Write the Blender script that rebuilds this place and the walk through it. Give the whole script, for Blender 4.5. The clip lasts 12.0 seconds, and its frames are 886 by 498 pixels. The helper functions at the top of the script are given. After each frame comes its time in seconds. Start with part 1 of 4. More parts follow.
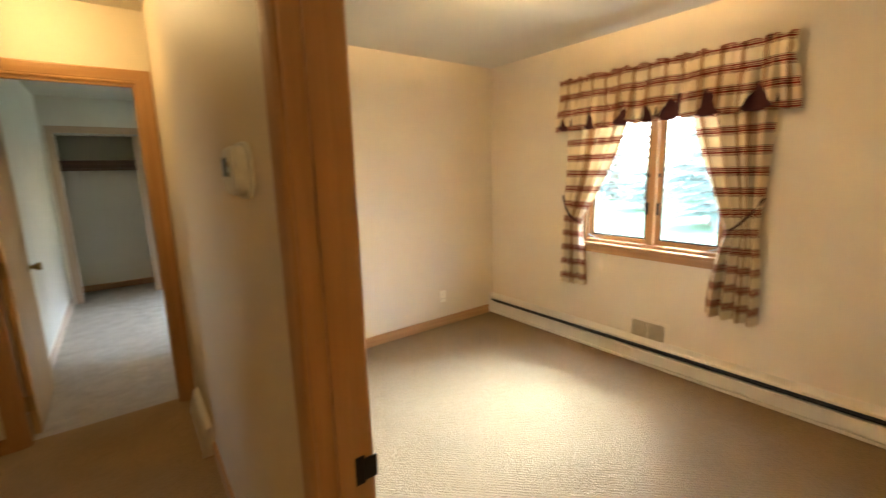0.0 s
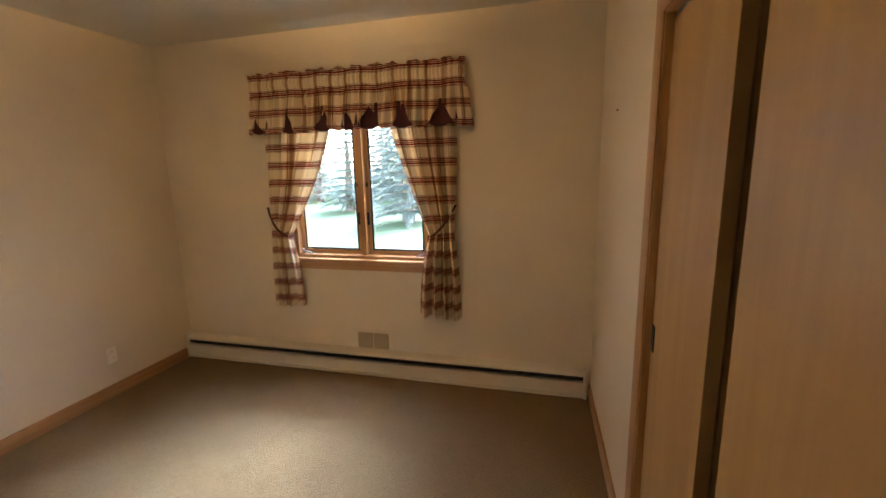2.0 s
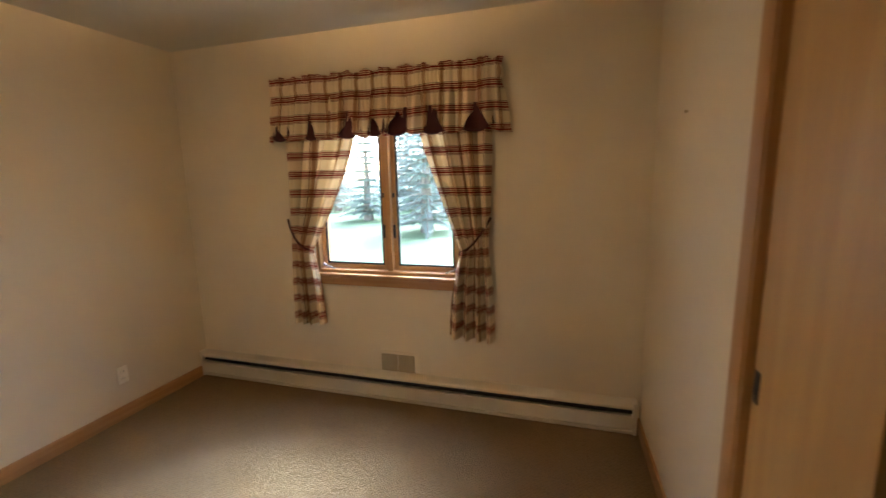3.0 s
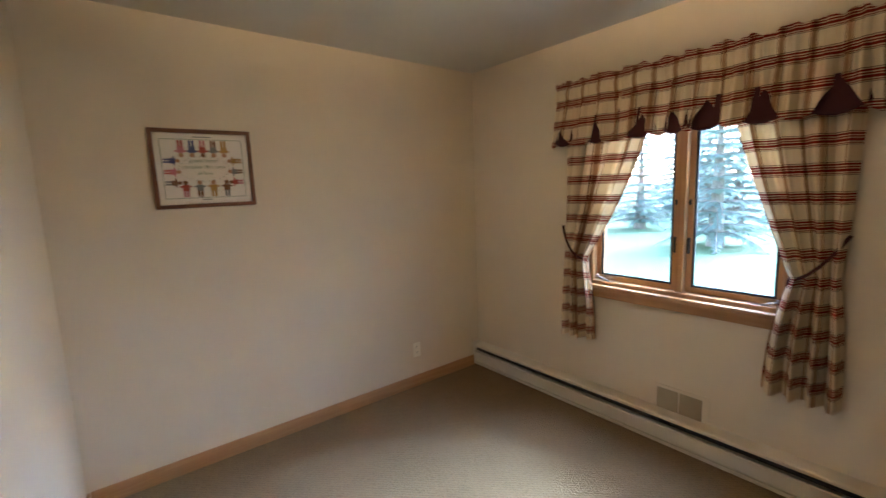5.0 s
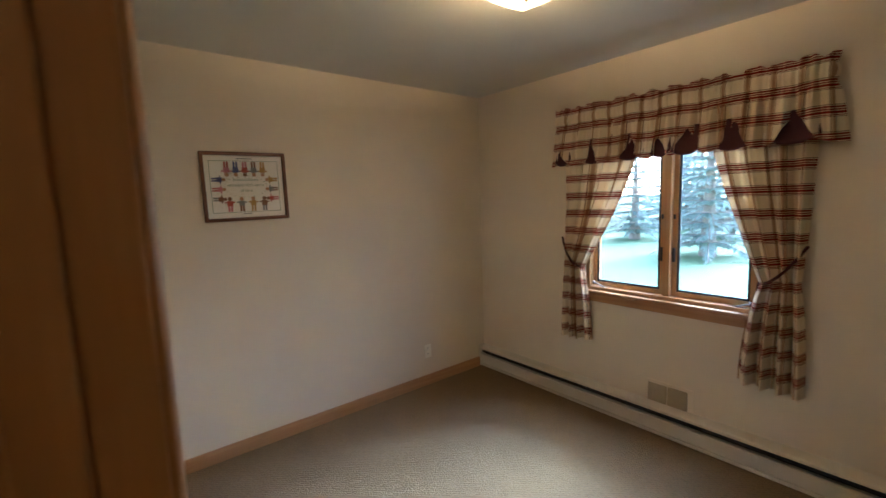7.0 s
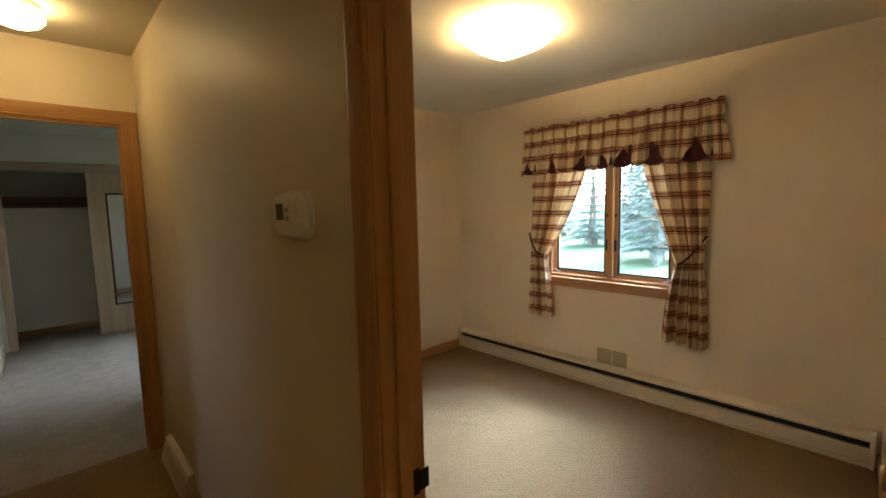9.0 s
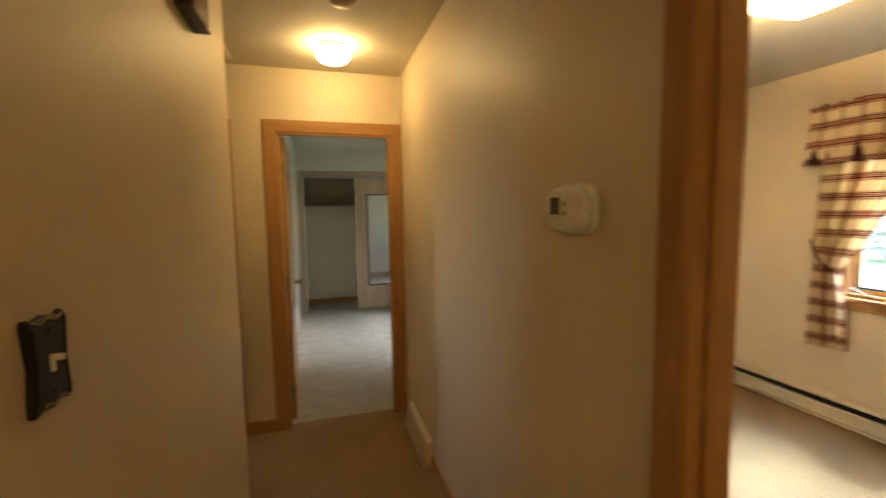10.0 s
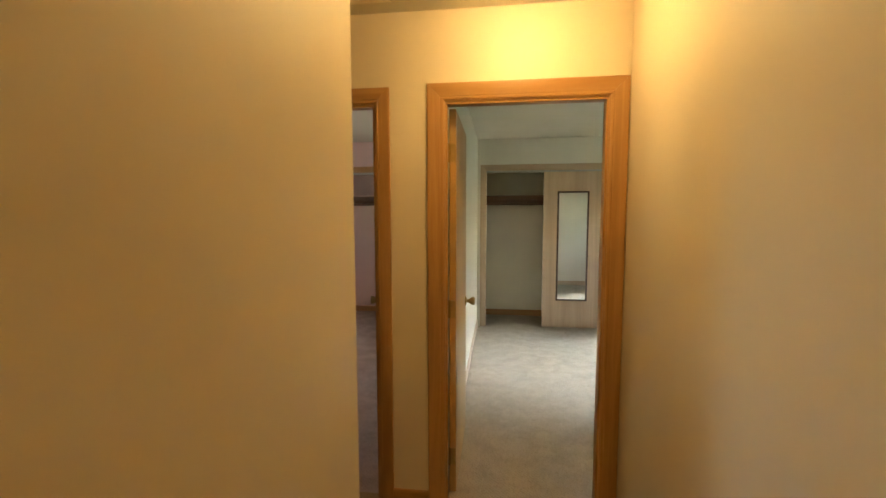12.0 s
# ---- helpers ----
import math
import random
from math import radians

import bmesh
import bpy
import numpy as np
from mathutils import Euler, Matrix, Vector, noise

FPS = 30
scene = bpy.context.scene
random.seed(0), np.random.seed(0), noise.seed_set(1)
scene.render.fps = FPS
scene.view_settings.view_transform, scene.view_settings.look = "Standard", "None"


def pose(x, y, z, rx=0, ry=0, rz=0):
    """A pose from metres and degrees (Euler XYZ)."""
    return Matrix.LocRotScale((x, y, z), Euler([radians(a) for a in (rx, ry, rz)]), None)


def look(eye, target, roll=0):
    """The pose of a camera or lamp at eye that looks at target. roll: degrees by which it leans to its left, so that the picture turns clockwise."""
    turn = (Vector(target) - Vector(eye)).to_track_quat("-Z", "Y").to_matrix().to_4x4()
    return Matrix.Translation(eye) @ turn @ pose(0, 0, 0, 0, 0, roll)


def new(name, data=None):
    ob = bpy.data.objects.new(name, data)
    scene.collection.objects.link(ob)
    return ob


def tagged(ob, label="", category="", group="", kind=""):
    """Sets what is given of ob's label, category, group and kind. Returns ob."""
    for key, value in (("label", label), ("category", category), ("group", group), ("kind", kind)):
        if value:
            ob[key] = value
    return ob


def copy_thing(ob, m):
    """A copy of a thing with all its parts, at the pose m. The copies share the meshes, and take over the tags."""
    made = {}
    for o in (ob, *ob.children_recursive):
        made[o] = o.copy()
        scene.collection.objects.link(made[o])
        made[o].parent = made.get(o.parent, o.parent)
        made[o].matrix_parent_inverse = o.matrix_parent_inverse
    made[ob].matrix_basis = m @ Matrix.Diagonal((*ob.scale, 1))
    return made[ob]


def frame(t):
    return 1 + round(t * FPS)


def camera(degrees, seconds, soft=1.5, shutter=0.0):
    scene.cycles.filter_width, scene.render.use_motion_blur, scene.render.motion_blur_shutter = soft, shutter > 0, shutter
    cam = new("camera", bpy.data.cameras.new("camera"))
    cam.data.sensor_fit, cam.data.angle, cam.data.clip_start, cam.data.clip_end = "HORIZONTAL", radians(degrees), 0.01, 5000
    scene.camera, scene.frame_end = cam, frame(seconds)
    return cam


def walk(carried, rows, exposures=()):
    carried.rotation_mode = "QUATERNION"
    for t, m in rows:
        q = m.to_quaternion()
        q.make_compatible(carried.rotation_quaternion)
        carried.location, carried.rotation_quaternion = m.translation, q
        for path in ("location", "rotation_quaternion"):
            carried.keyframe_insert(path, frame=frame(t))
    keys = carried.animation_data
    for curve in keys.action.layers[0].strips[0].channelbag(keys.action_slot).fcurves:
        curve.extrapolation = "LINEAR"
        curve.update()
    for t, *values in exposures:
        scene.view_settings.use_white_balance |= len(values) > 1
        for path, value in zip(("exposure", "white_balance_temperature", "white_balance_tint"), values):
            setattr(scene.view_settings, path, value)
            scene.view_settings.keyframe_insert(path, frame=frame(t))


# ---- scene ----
cam = camera(92.4, 12.0, shutter=0.5)
EXPOSURES = [(0, 5.37, 6550, 10), (1, 4.56, 6600, 14), (2, 4.12, 6800, 18), (2.6, 4.09, 6750, 17), (4.4, 4.08, 5750, 14), (5.5, 4.15, 5400, 12), (6, 4.07, 5500, 12), (7, 3.93, 5400, 12), (9, 4.2, 6400, 9), (10, 5.1, 7000, 8), (10.5, 5.47, 7250, 8), (11, 5.53, 7500, 8), (12, 5.6, 7700, 8)]
PATH = [
    (0, (0.145, 0.68, 1.487), (1.33, 2.25, 1.127), -1.6),
    (0.5, (0.216, 0.715, 1.495), (1.68, 2.025, 1.117), -1.9),
    (1, (0.302, 0.793, 1.491), (2.017, 1.748, 1.105), -1.8),
    (1.5, (0.348, 0.869, 1.514), (2.195, 1.528, 1.12), -1.5),
    (2, (0.445, 0.903, 1.527), (2.342, 1.406, 1.146), -1.4),
    (2.5, (0.56, 0.975, 1.526), (2.474, 1.442, 1.182), -1.2),
    (4.5, (0.732, 1.222, 1.542), (2.145, 2.605, 1.242), -1.8),
    (5, (0.727, 1.209, 1.529), (1.957, 2.761, 1.253), -2.0),
    (5.5, (0.678, 1.209, 1.541), (1.788, 2.851, 1.269), -1.9),
    (6, (0.636, 1.174, 1.554), (1.724, 2.83, 1.283), -1.8),
    (6.5, (0.556, 1.12, 1.568), (1.663, 2.766, 1.311), -1.9),
    (7, (0.457, 1.045, 1.566), (1.706, 2.591, 1.336), -1.9),
    (9, (-0.1, 0.695, 1.511), (1.275, 2.134, 1.316), -1.3),
    (9.5, (-0.195, 0.725, 1.498), (0.819, 2.44, 1.319), -1.2),
    (10, (-0.223, 0.826, 1.5), (0.353, 2.734, 1.324), -0.9),
    (10.5, (-0.207, 0.979, 1.505), (-0.069, 2.967, 1.333), -0.5),
    (11, (-0.183, 1.182, 1.508), (-0.325, 3.17, 1.338), 0.0),
    (11.5, (-0.193, 1.485, 1.522), (-0.432, 3.463, 1.35), -0.1),
    (12, (-0.179, 1.833, 1.513), (-0.441, 3.808, 1.342), -0.1),
]
walk(cam, [(t, look(eye, target, roll)) for t, eye, target, roll in PATH], EXPOSURES)

# ---------- light ----------
LAMP_BED, LAMP_HALL, BULB_BED = 0.62, 1.7, 1.6
world = bpy.data.worlds.new("world")
scene.world = world
world.use_nodes = True
sky = world.node_tree.nodes.new("ShaderNodeTexSky")
sky.sky_type, sky.sun_disc = "NISHITA", False
sky.sun_elevation, sky.sun_rotation = radians(38.5), radians(96.5)
back = world.node_tree.nodes["Background"]
back.inputs["Strength"].default_value = 0.11
world.node_tree.links.new(sky.outputs["Color"], back.inputs["Color"])
sun = new("sun", bpy.data.lights.new("sun", "SUN"))
sun.data.energy, sun.data.angle, sun.data.color = 2.4, radians(42), (0.56, 0.75, 1.0)
sun.matrix_basis = look((0.78, -0.085, 0.62), (0, 0, 0))


def window_light(name, m, width, height, watts):
    """Stands in for the sky's light in a window's opening."""
    la = bpy.data.lights.new(name, "AREA")
    la.shape, la.size, la.size_y, la.energy, la.color = "RECTANGLE", width, height, watts, (0.84, 0.93, 1.0)
    ob = new(name, la)
    ob.matrix_basis = m


window_light("sky_light_far", look((3.37, 5.75, 1.48), (0, 5.75, 1.0)), 0.6, 0.7, 0.06)
window_light("sky_light_rose", look((-3.37, 5.75, 1.48), (0, 5.75, 1.0)), 0.8, 0.8, 0.5)

# ---------- helpers of this scene ----------
def mesh_of(bm, name, smooth=False):
    me = bpy.data.meshes.new(name)
    bmesh.ops.recalc_face_normals(bm, faces=bm.faces)
    bm.to_mesh(me)
    bm.free()
    if smooth:
        me.polygons.foreach_set("use_smooth", [True] * len(me.polygons))
    return me


def part(name, bm, material, parent=None, label="", smooth=False):
    """One mesh object; a child of parent where one is given."""
    me = mesh_of(bm, name, smooth)
    me.materials.append(material)
    ob = new(name, me)
    if parent:
        ob.parent = parent
    if label:
        ob["label"] = label
    return ob


def thing(name, label, category, m=None, group="", kind=""):
    """An empty at the base of a thing of several parts."""
    ob = new(name)
    ob.empty_display_size = 0.05
    if m:
        ob.matrix_basis = m
    return tagged(ob, label, category, group, kind)


def box(x0, x1, y0, y1, z0, z1, bevel=0.0, seg=2, bm=None):
    """A box, bevelled where asked, added to bm or to a new bmesh."""
    one = bmesh.new()
    bmesh.ops.create_cube(one, size=1.0)
    bmesh.ops.transform(one, verts=one.verts, matrix=Matrix.Translation(((x0 + x1) / 2, (y0 + y1) / 2, (z0 + z1) / 2)) @ Matrix.Diagonal((x1 - x0, y1 - y0, z1 - z0, 1)))
    if bevel:
        bmesh.ops.bevel(one, geom=one.edges[:], offset=bevel, segments=seg, profile=0.6, affect="EDGES")
    if bm is None:
        return one
    return add(bm, one)


def add(bm, other, m=None):
    if m:
        bmesh.ops.transform(other, verts=other.verts, matrix=m)
    me = bpy.data.meshes.new("tmp")
    other.to_mesh(me)
    other.free()
    bm.from_mesh(me)
    bpy.data.meshes.remove(me)
    return bm


def lathe(profile, n=32, m=None, bm=None):
    """A turned shape from (radius, height) pairs, round z."""
    one = bmesh.new()
    rings = []
    for r, z in profile:
        if r < 1e-5:
            rings.append([one.verts.new((0, 0, z))])
        else:
            rings.append([one.verts.new((r * math.cos(2 * math.pi * k / n), r * math.sin(2 * math.pi * k / n), z)) for k in range(n)])
    for a, b in zip(rings, rings[1:]):
        for k in range(n):
            j = (k + 1) % n
            if len(a) == 1 and len(b) > 1:
                one.faces.new((a[0], b[j], b[k]))
            elif len(b) == 1 and len(a) > 1:
                one.faces.new((a[k], a[j], b[0]))
            elif len(a) > 1:
                one.faces.new((a[k], a[j], b[j], b[k]))
    if m:
        bmesh.ops.transform(one, verts=one.verts, matrix=m)
    return one if bm is None else add(bm, one)


def extrude_profile(points, length, bm=None, m=None):
    """A closed profile in (x, z), drawn along y from 0 to length."""
    one = bmesh.new()
    a = [one.verts.new((x, 0, z)) for x, z in points]
    b = [one.verts.new((x, length, z)) for x, z in points]
    for k in range(len(a)):
        j = (k + 1) % len(a)
        one.faces.new((a[k], a[j], b[j], b[k]))
    one.faces.new(a[::-1])
    one.faces.new(b)
    if m:
        bmesh.ops.transform(one, verts=one.verts, matrix=m)
    return one if bm is None else add(bm, one)


def tube(points, radius, n=8, bm=None):
    """A round cord through the points."""
    one = bmesh.new()
    pts = [Vector(p) for p in points]
    rings = []
    for k, p in enumerate(pts):
        way = (pts[min(k + 1, len(pts) - 1)] - pts[max(k - 1, 0)]).normalized()
        side = way.cross(Vector((0.31, 0.17, 0.93))).normalized()
        up = way.cross(side)
        rings.append([one.verts.new(p + radius * (math.cos(2 * math.pi * j / n) * side + math.sin(2 * math.pi * j / n) * up)) for j in range(n)])
    for a, b in zip(rings, rings[1:]):
        for k in range(n):
            one.faces.new((a[k], a[(k + 1) % n], b[(k + 1) % n], b[k]))
    one.faces.new(rings[0][::-1])
    one.faces.new(rings[-1])
    return one if bm is None else add(bm, one)


def soft_sheet(ob, thickness):
    """Thickness for cloth."""
    mod = ob.modifiers.new("thickness", "SOLIDIFY")
    mod.thickness = thickness
    mod.offset = 0
    return ob


# ---------- materials ----------
def material(name):
    mat = bpy.data.materials.new(name)
    mat.use_nodes = True
    nodes, links = mat.node_tree.nodes, mat.node_tree.links
    return mat, nodes, links, nodes["Principled BSDF"]


def node(nodes, kind, **inputs):
    n = nodes.new(kind)
    for key, value in inputs.items():
        n.inputs[key.replace("_", " ")].default_value = value
    return n


def ramp(nodes, stops):
    r = nodes.new("ShaderNodeValToRGB")
    while len(r.color_ramp.elements) < len(stops):
        r.color_ramp.elements.new(0.5)
    for e, (p, c) in zip(r.color_ramp.elements, stops):
        e.position, e.color = p, (*c, 1)
    return r


def coords(nodes, links, scale=(1, 1, 1), kind="Object"):
    tc = nodes.new("ShaderNodeTexCoord")
    mp = nodes.new("ShaderNodeMapping")
    mp.inputs["Scale"].default_value = scale
    links.new(tc.outputs[kind], mp.inputs["Vector"])
    return mp.outputs["Vector"]


def paint(name, color, rough=0.55, vary=0.05, bump=0.05, grain=260.0):
    """Rolled wall paint: faint large unevenness and a fine roller stipple."""
    mat, nodes, links, bsdf = material(name)
    v = coords(nodes, links)
    big = node(nodes, "ShaderNodeTexNoise", Scale=1.3, Detail=4.0, Roughness=0.6)
    fine = node(nodes, "ShaderNodeTexNoise", Scale=grain, Detail=3.0, Roughness=0.6)
    links.new(v, big.inputs["Vector"])
    links.new(v, fine.inputs["Vector"])
    dark = tuple(c * (1 - vary) for c in color)
    lite = tuple(min(1, c * (1 + vary * 0.6)) for c in color)
    r = ramp(nodes, [(0.3, dark), (0.7, lite)])
    links.new(big.outputs["Fac"], r.inputs["Fac"])
    links.new(r.outputs["Color"], bsdf.inputs["Base Color"])
    b = node(nodes, "ShaderNodeBump", Strength=bump, Distance=0.002)
    links.new(fine.outputs["Fac"], b.inputs["Height"])
    links.new(b.outputs["Normal"], bsdf.inputs["Normal"])
    rr = node(nodes, "ShaderNodeMapRange")
    rr.inputs["To Min"].default_value, rr.inputs["To Max"].default_value = rough - 0.06, rough + 0.08
    links.new(big.outputs["Fac"], rr.inputs["Value"])
    links.new(rr.outputs["Result"], bsdf.inputs["Roughness"])
    return mat


def wood(name, dark, lite, axis="z", rough=0.38, ring=9.0):
    """Varnished wood with the grain along one axis."""
    mat, nodes, links, bsdf = material(name)
    long, across = 0.9, 14.0
    scale = {"x": (long, across, across), "y": (across, long, across), "z": (across, across, long)}[axis]
    v = coords(nodes, links, scale)
    rnd = nodes.new("ShaderNodeObjectInfo")
    shift = nodes.new("ShaderNodeVectorMath")
    shift.operation = "ADD"
    links.new(v, shift.inputs[0])
    mul = nodes.new("ShaderNodeMath")
    mul.operation = "MULTIPLY"
    mul.inputs[1].default_value = 37.0
    links.new(rnd.outputs["Random"], mul.inputs[0])
    links.new(mul.outputs[0], shift.inputs[1])
    flow = node(nodes, "ShaderNodeTexNoise", Scale=0.55, Detail=3.0, Roughness=0.55, Distortion=0.6)
    links.new(shift.outputs[0], flow.inputs["Vector"])
    bands = nodes.new("ShaderNodeMath")
    bands.operation = "MULTIPLY"
    bands.inputs[1].default_value = ring
    links.new(flow.outputs["Fac"], bands.inputs[0])
    wave = nodes.new("ShaderNodeMath")
    wave.operation = "PINGPONG"
    wave.inputs[1].default_value = 1.0
    links.new(bands.outputs[0], wave.inputs[0])
    pores = node(nodes, "ShaderNodeTexNoise", Scale=9.0, Detail=5.0, Roughness=0.7)
    links.new(shift.outputs[0], pores.inputs["Vector"])
    mixv = nodes.new("ShaderNodeMath")
    mixv.operation = "MULTIPLY_ADD"
    mixv.inputs[1].default_value = 0.45
    links.new(wave.outputs[0], mixv.inputs[0])
    half = nodes.new("ShaderNodeMath")
    half.operation = "MULTIPLY"
    half.inputs[1].default_value = 0.6
    links.new(pores.outputs["Fac"], half.inputs[0])
    links.new(half.outputs[0], mixv.inputs[2])
    mid = tuple((a + b) / 2 for a, b in zip(dark, lite))
    r = ramp(nodes, [(0.15, lite), (0.5, mid), (0.9, dark)])
    links.new(mixv.outputs[0], r.inputs["Fac"])
    links.new(r.outputs["Color"], bsdf.inputs["Base Color"])
    bsdf.inputs["Roughness"].default_value = rough
    b = node(nodes, "ShaderNodeBump", Strength=0.12, Distance=0.001)
    links.new(pores.outputs["Fac"], b.inputs["Height"])
    links.new(b.outputs["Normal"], bsdf.inputs["Normal"])
    return mat


def carpet(name, color, stain=0.12, blotch=2.3):
    """Looped pile in short zigzag rows, with worn and soiled areas."""
    mat, nodes, links, bsdf = material(name)
    v = coords(nodes, links)
    rows = nodes.new("ShaderNodeTexWave")
    rows.wave_type, rows.bands_direction, rows.wave_profile = "BANDS", "DIAGONAL", "SIN"
    rows.inputs["Scale"].default_value = 26.0
    rows.inputs["Distortion"].default_value = 5.0
    rows.inputs["Detail"].default_value = 2.0
    rows.inputs["Detail Scale"].default_value = 3.2
    links.new(v, rows.inputs["Vector"])
    loops = node(nodes, "ShaderNodeTexVoronoi", Scale=150.0)
    links.new(v, loops.inputs["Vector"])
    fuzz = node(nodes, "ShaderNodeTexNoise", Scale=420.0, Detail=3.0)
    links.new(v, fuzz.inputs["Vector"])
    patch = node(nodes, "ShaderNodeTexNoise", Scale=blotch, Detail=6.0, Roughness=0.62)
    links.new(v, patch.inputs["Vector"])
    a = nodes.new("ShaderNodeMath")
    a.operation = "MULTIPLY_ADD"
    a.inputs[1].default_value = 0.6
    links.new(rows.outputs["Fac"], a.inputs[0])
    links.new(loops.outputs["Distance"], a.inputs[2])
    base = ramp(nodes, [(0.25, tuple(c * (1 - stain) for c in color)), (0.6, color), (0.85, tuple(min(1, c * 1.06) for c in color))])
    links.new(patch.outputs["Fac"], base.inputs["Fac"])
    # low pile is drawn darker: shade between the loops put into the colour
    pile_shade = ramp(nodes, [(0.1, (0.62, 0.6, 0.58)), (0.9, (1.0, 1.0, 1.0))])
    links.new(a.outputs[0], pile_shade.inputs["Fac"])
    m = nodes.new("ShaderNodeMixRGB")
    m.blend_type, m.inputs["Fac"].default_value = "MULTIPLY", 1.0
    links.new(base.outputs["Color"], m.inputs["Color1"])
    links.new(pile_shade.outputs["Color"], m.inputs["Color2"])
    links.new(m.outputs["Color"], bsdf.inputs["Base Color"])
    bsdf.inputs["Roughness"].default_value = 0.95
    bsdf.inputs["Specular IOR Level"].default_value = 0.1
    bsdf.inputs["Sheen Weight"].default_value = 0.04
    s = nodes.new("ShaderNodeMath")
    s.operation = "ADD"
    links.new(a.outputs[0], s.inputs[0])
    links.new(fuzz.outputs["Fac"], s.inputs[1])
    b = node(nodes, "ShaderNodeBump", Strength=0.8, Distance=0.008)
    links.new(s.outputs[0], b.inputs["Height"])
    links.new(b.outputs["Normal"], bsdf.inputs["Normal"])
    return mat


def plain(name, color, rough=0.5, metal=0.0, vary=0.06, scale=40.0, bump=0.03):
    mat, nodes, links, bsdf = material(name)
    v = coords(nodes, links)
    n = node(nodes, "ShaderNodeTexNoise", Scale=scale, Detail=4.0)
    links.new(v, n.inputs["Vector"])
    r = ramp(nodes, [(0.3, tuple(c * (1 - vary) for c in color)), (0.7, tuple(min(1, c * (1 + vary)) for c in color))])
    links.new(n.outputs["Fac"], r.inputs["Fac"])
    links.new(r.outputs["Color"], bsdf.inputs["Base Color"])
    bsdf.inputs["Roughness"].default_value, bsdf.inputs["Metallic"].default_value = rough, metal
    if bump:
        b = node(nodes, "ShaderNodeBump", Strength=bump, Distance=0.002)
        links.new(n.outputs["Fac"], b.inputs["Height"])
        links.new(b.outputs["Normal"], bsdf.inputs["Normal"])
    return mat


def cloth(name):
    """Woven plaid: cream ground, triple burgundy bands across, grey-brown stripes down. Cloth metres come from the UV map."""
    mat, nodes, links, bsdf = material(name)
    tc = nodes.new("ShaderNodeTexCoord")
    sep = nodes.new("ShaderNodeSeparateXYZ")
    links.new(tc.outputs["UV"], sep.inputs[0])

    def stripes(axis, period, stops):
        f = nodes.new("ShaderNodeMath")
        f.operation = "MODULO"
        f.inputs[1].default_value = period
        links.new(sep.outputs[axis], f.inputs[0])
        d = nodes.new("ShaderNodeMath")
        d.operation = "DIVIDE"
        d.inputs[1].default_value = period
        links.new(f.outputs[0], d.inputs[0])
        r = ramp(nodes, stops)
        r.color_ramp.interpolation = "CONSTANT"
        links.new(d.outputs[0], r.inputs["Fac"])
        return r

    cream, red, line = (1, 1, 1), (0.28, 0.034, 0.026), (0.12, 0.025, 0.02)
    thin, dusk, pale = (0.24, 0.12, 0.09), (0.54, 0.38, 0.29), (0.90, 0.80, 0.70)
    across = stripes("Y", 0.122, [(0, cream), (0.36, line), (0.385, cream), (0.42, red), (0.49, cream), (0.52, red), (0.575, cream), (0.605, red), (0.70, cream), (0.735, red), (0.77, cream), (0.80, line), (0.82, cream)])
    down = stripes("X", 0.19, [(0, cream), (0.13, pale), (0.145, cream), (0.40, thin), (0.42, pale), (0.46, dusk), (0.58, pale), (0.615, thin), (0.635, cream), (0.86, pale), (0.875, cream)])
    m = nodes.new("ShaderNodeMixRGB")
    m.blend_type, m.inputs["Fac"].default_value = "MULTIPLY", 1.0
    links.new(across.outputs["Color"], m.inputs["Color1"])
    links.new(down.outputs["Color"], m.inputs["Color2"])
    g = nodes.new("ShaderNodeMixRGB")
    g.blend_type, g.inputs["Fac"].default_value = "MULTIPLY", 1.0
    g.inputs["Color2"].default_value = (0.80, 0.67, 0.47, 1)
    links.new(m.outputs["Color"], g.inputs["Color1"])
    links.new(g.outputs["Color"], bsdf.inputs["Base Color"])
    bsdf.inputs["Roughness"].default_value = 0.9
    bsdf.inputs["Specular IOR Level"].default_value = 0.15
    weave = node(nodes, "ShaderNodeTexNoise", Scale=700.0, Detail=2.0)
    links.new(tc.outputs["UV"], weave.inputs["Vector"])
    b = node(nodes, "ShaderNodeBump", Strength=0.2, Distance=0.001)
    links.new(weave.outputs["Fac"], b.inputs["Height"])
    links.new(b.outputs["Normal"], bsdf.inputs["Normal"])
    tr = nodes.new("ShaderNodeBsdfTranslucent")
    links.new(g.outputs["Color"], tr.inputs["Color"])
    mix = nodes.new("ShaderNodeMixShader")
    mix.inputs["Fac"].default_value = 0.19
    links.new(bsdf.outputs[0], mix.inputs[1])
    links.new(tr.outputs[0], mix.inputs[2])
    links.new(mix.outputs[0], nodes["Material Output"].inputs["Surface"])
    return mat


def glowing(name, color, strength):
    """Lit opal glass of a lamp."""
    mat, nodes, links, bsdf = material(name)
    bsdf.inputs["Base Color"].default_value = (0.9, 0.88, 0.82, 1)
    bsdf.inputs["Roughness"].default_value = 0.25
    bsdf.inputs["Emission Color"].default_value = (*color, 1)
    bsdf.inputs["Emission Strength"].default_value = strength
    return mat


def pane_glass(name):
    mat, nodes, links, bsdf = material(name)
    bsdf.inputs["Base Color"].default_value = (1, 1, 1, 1)
    bsdf.inputs["Roughness"].default_value = 0.0
    bsdf.inputs["Transmission Weight"].default_value = 1.0
    bsdf.inputs["IOR"].default_value = 1.45
    return mat


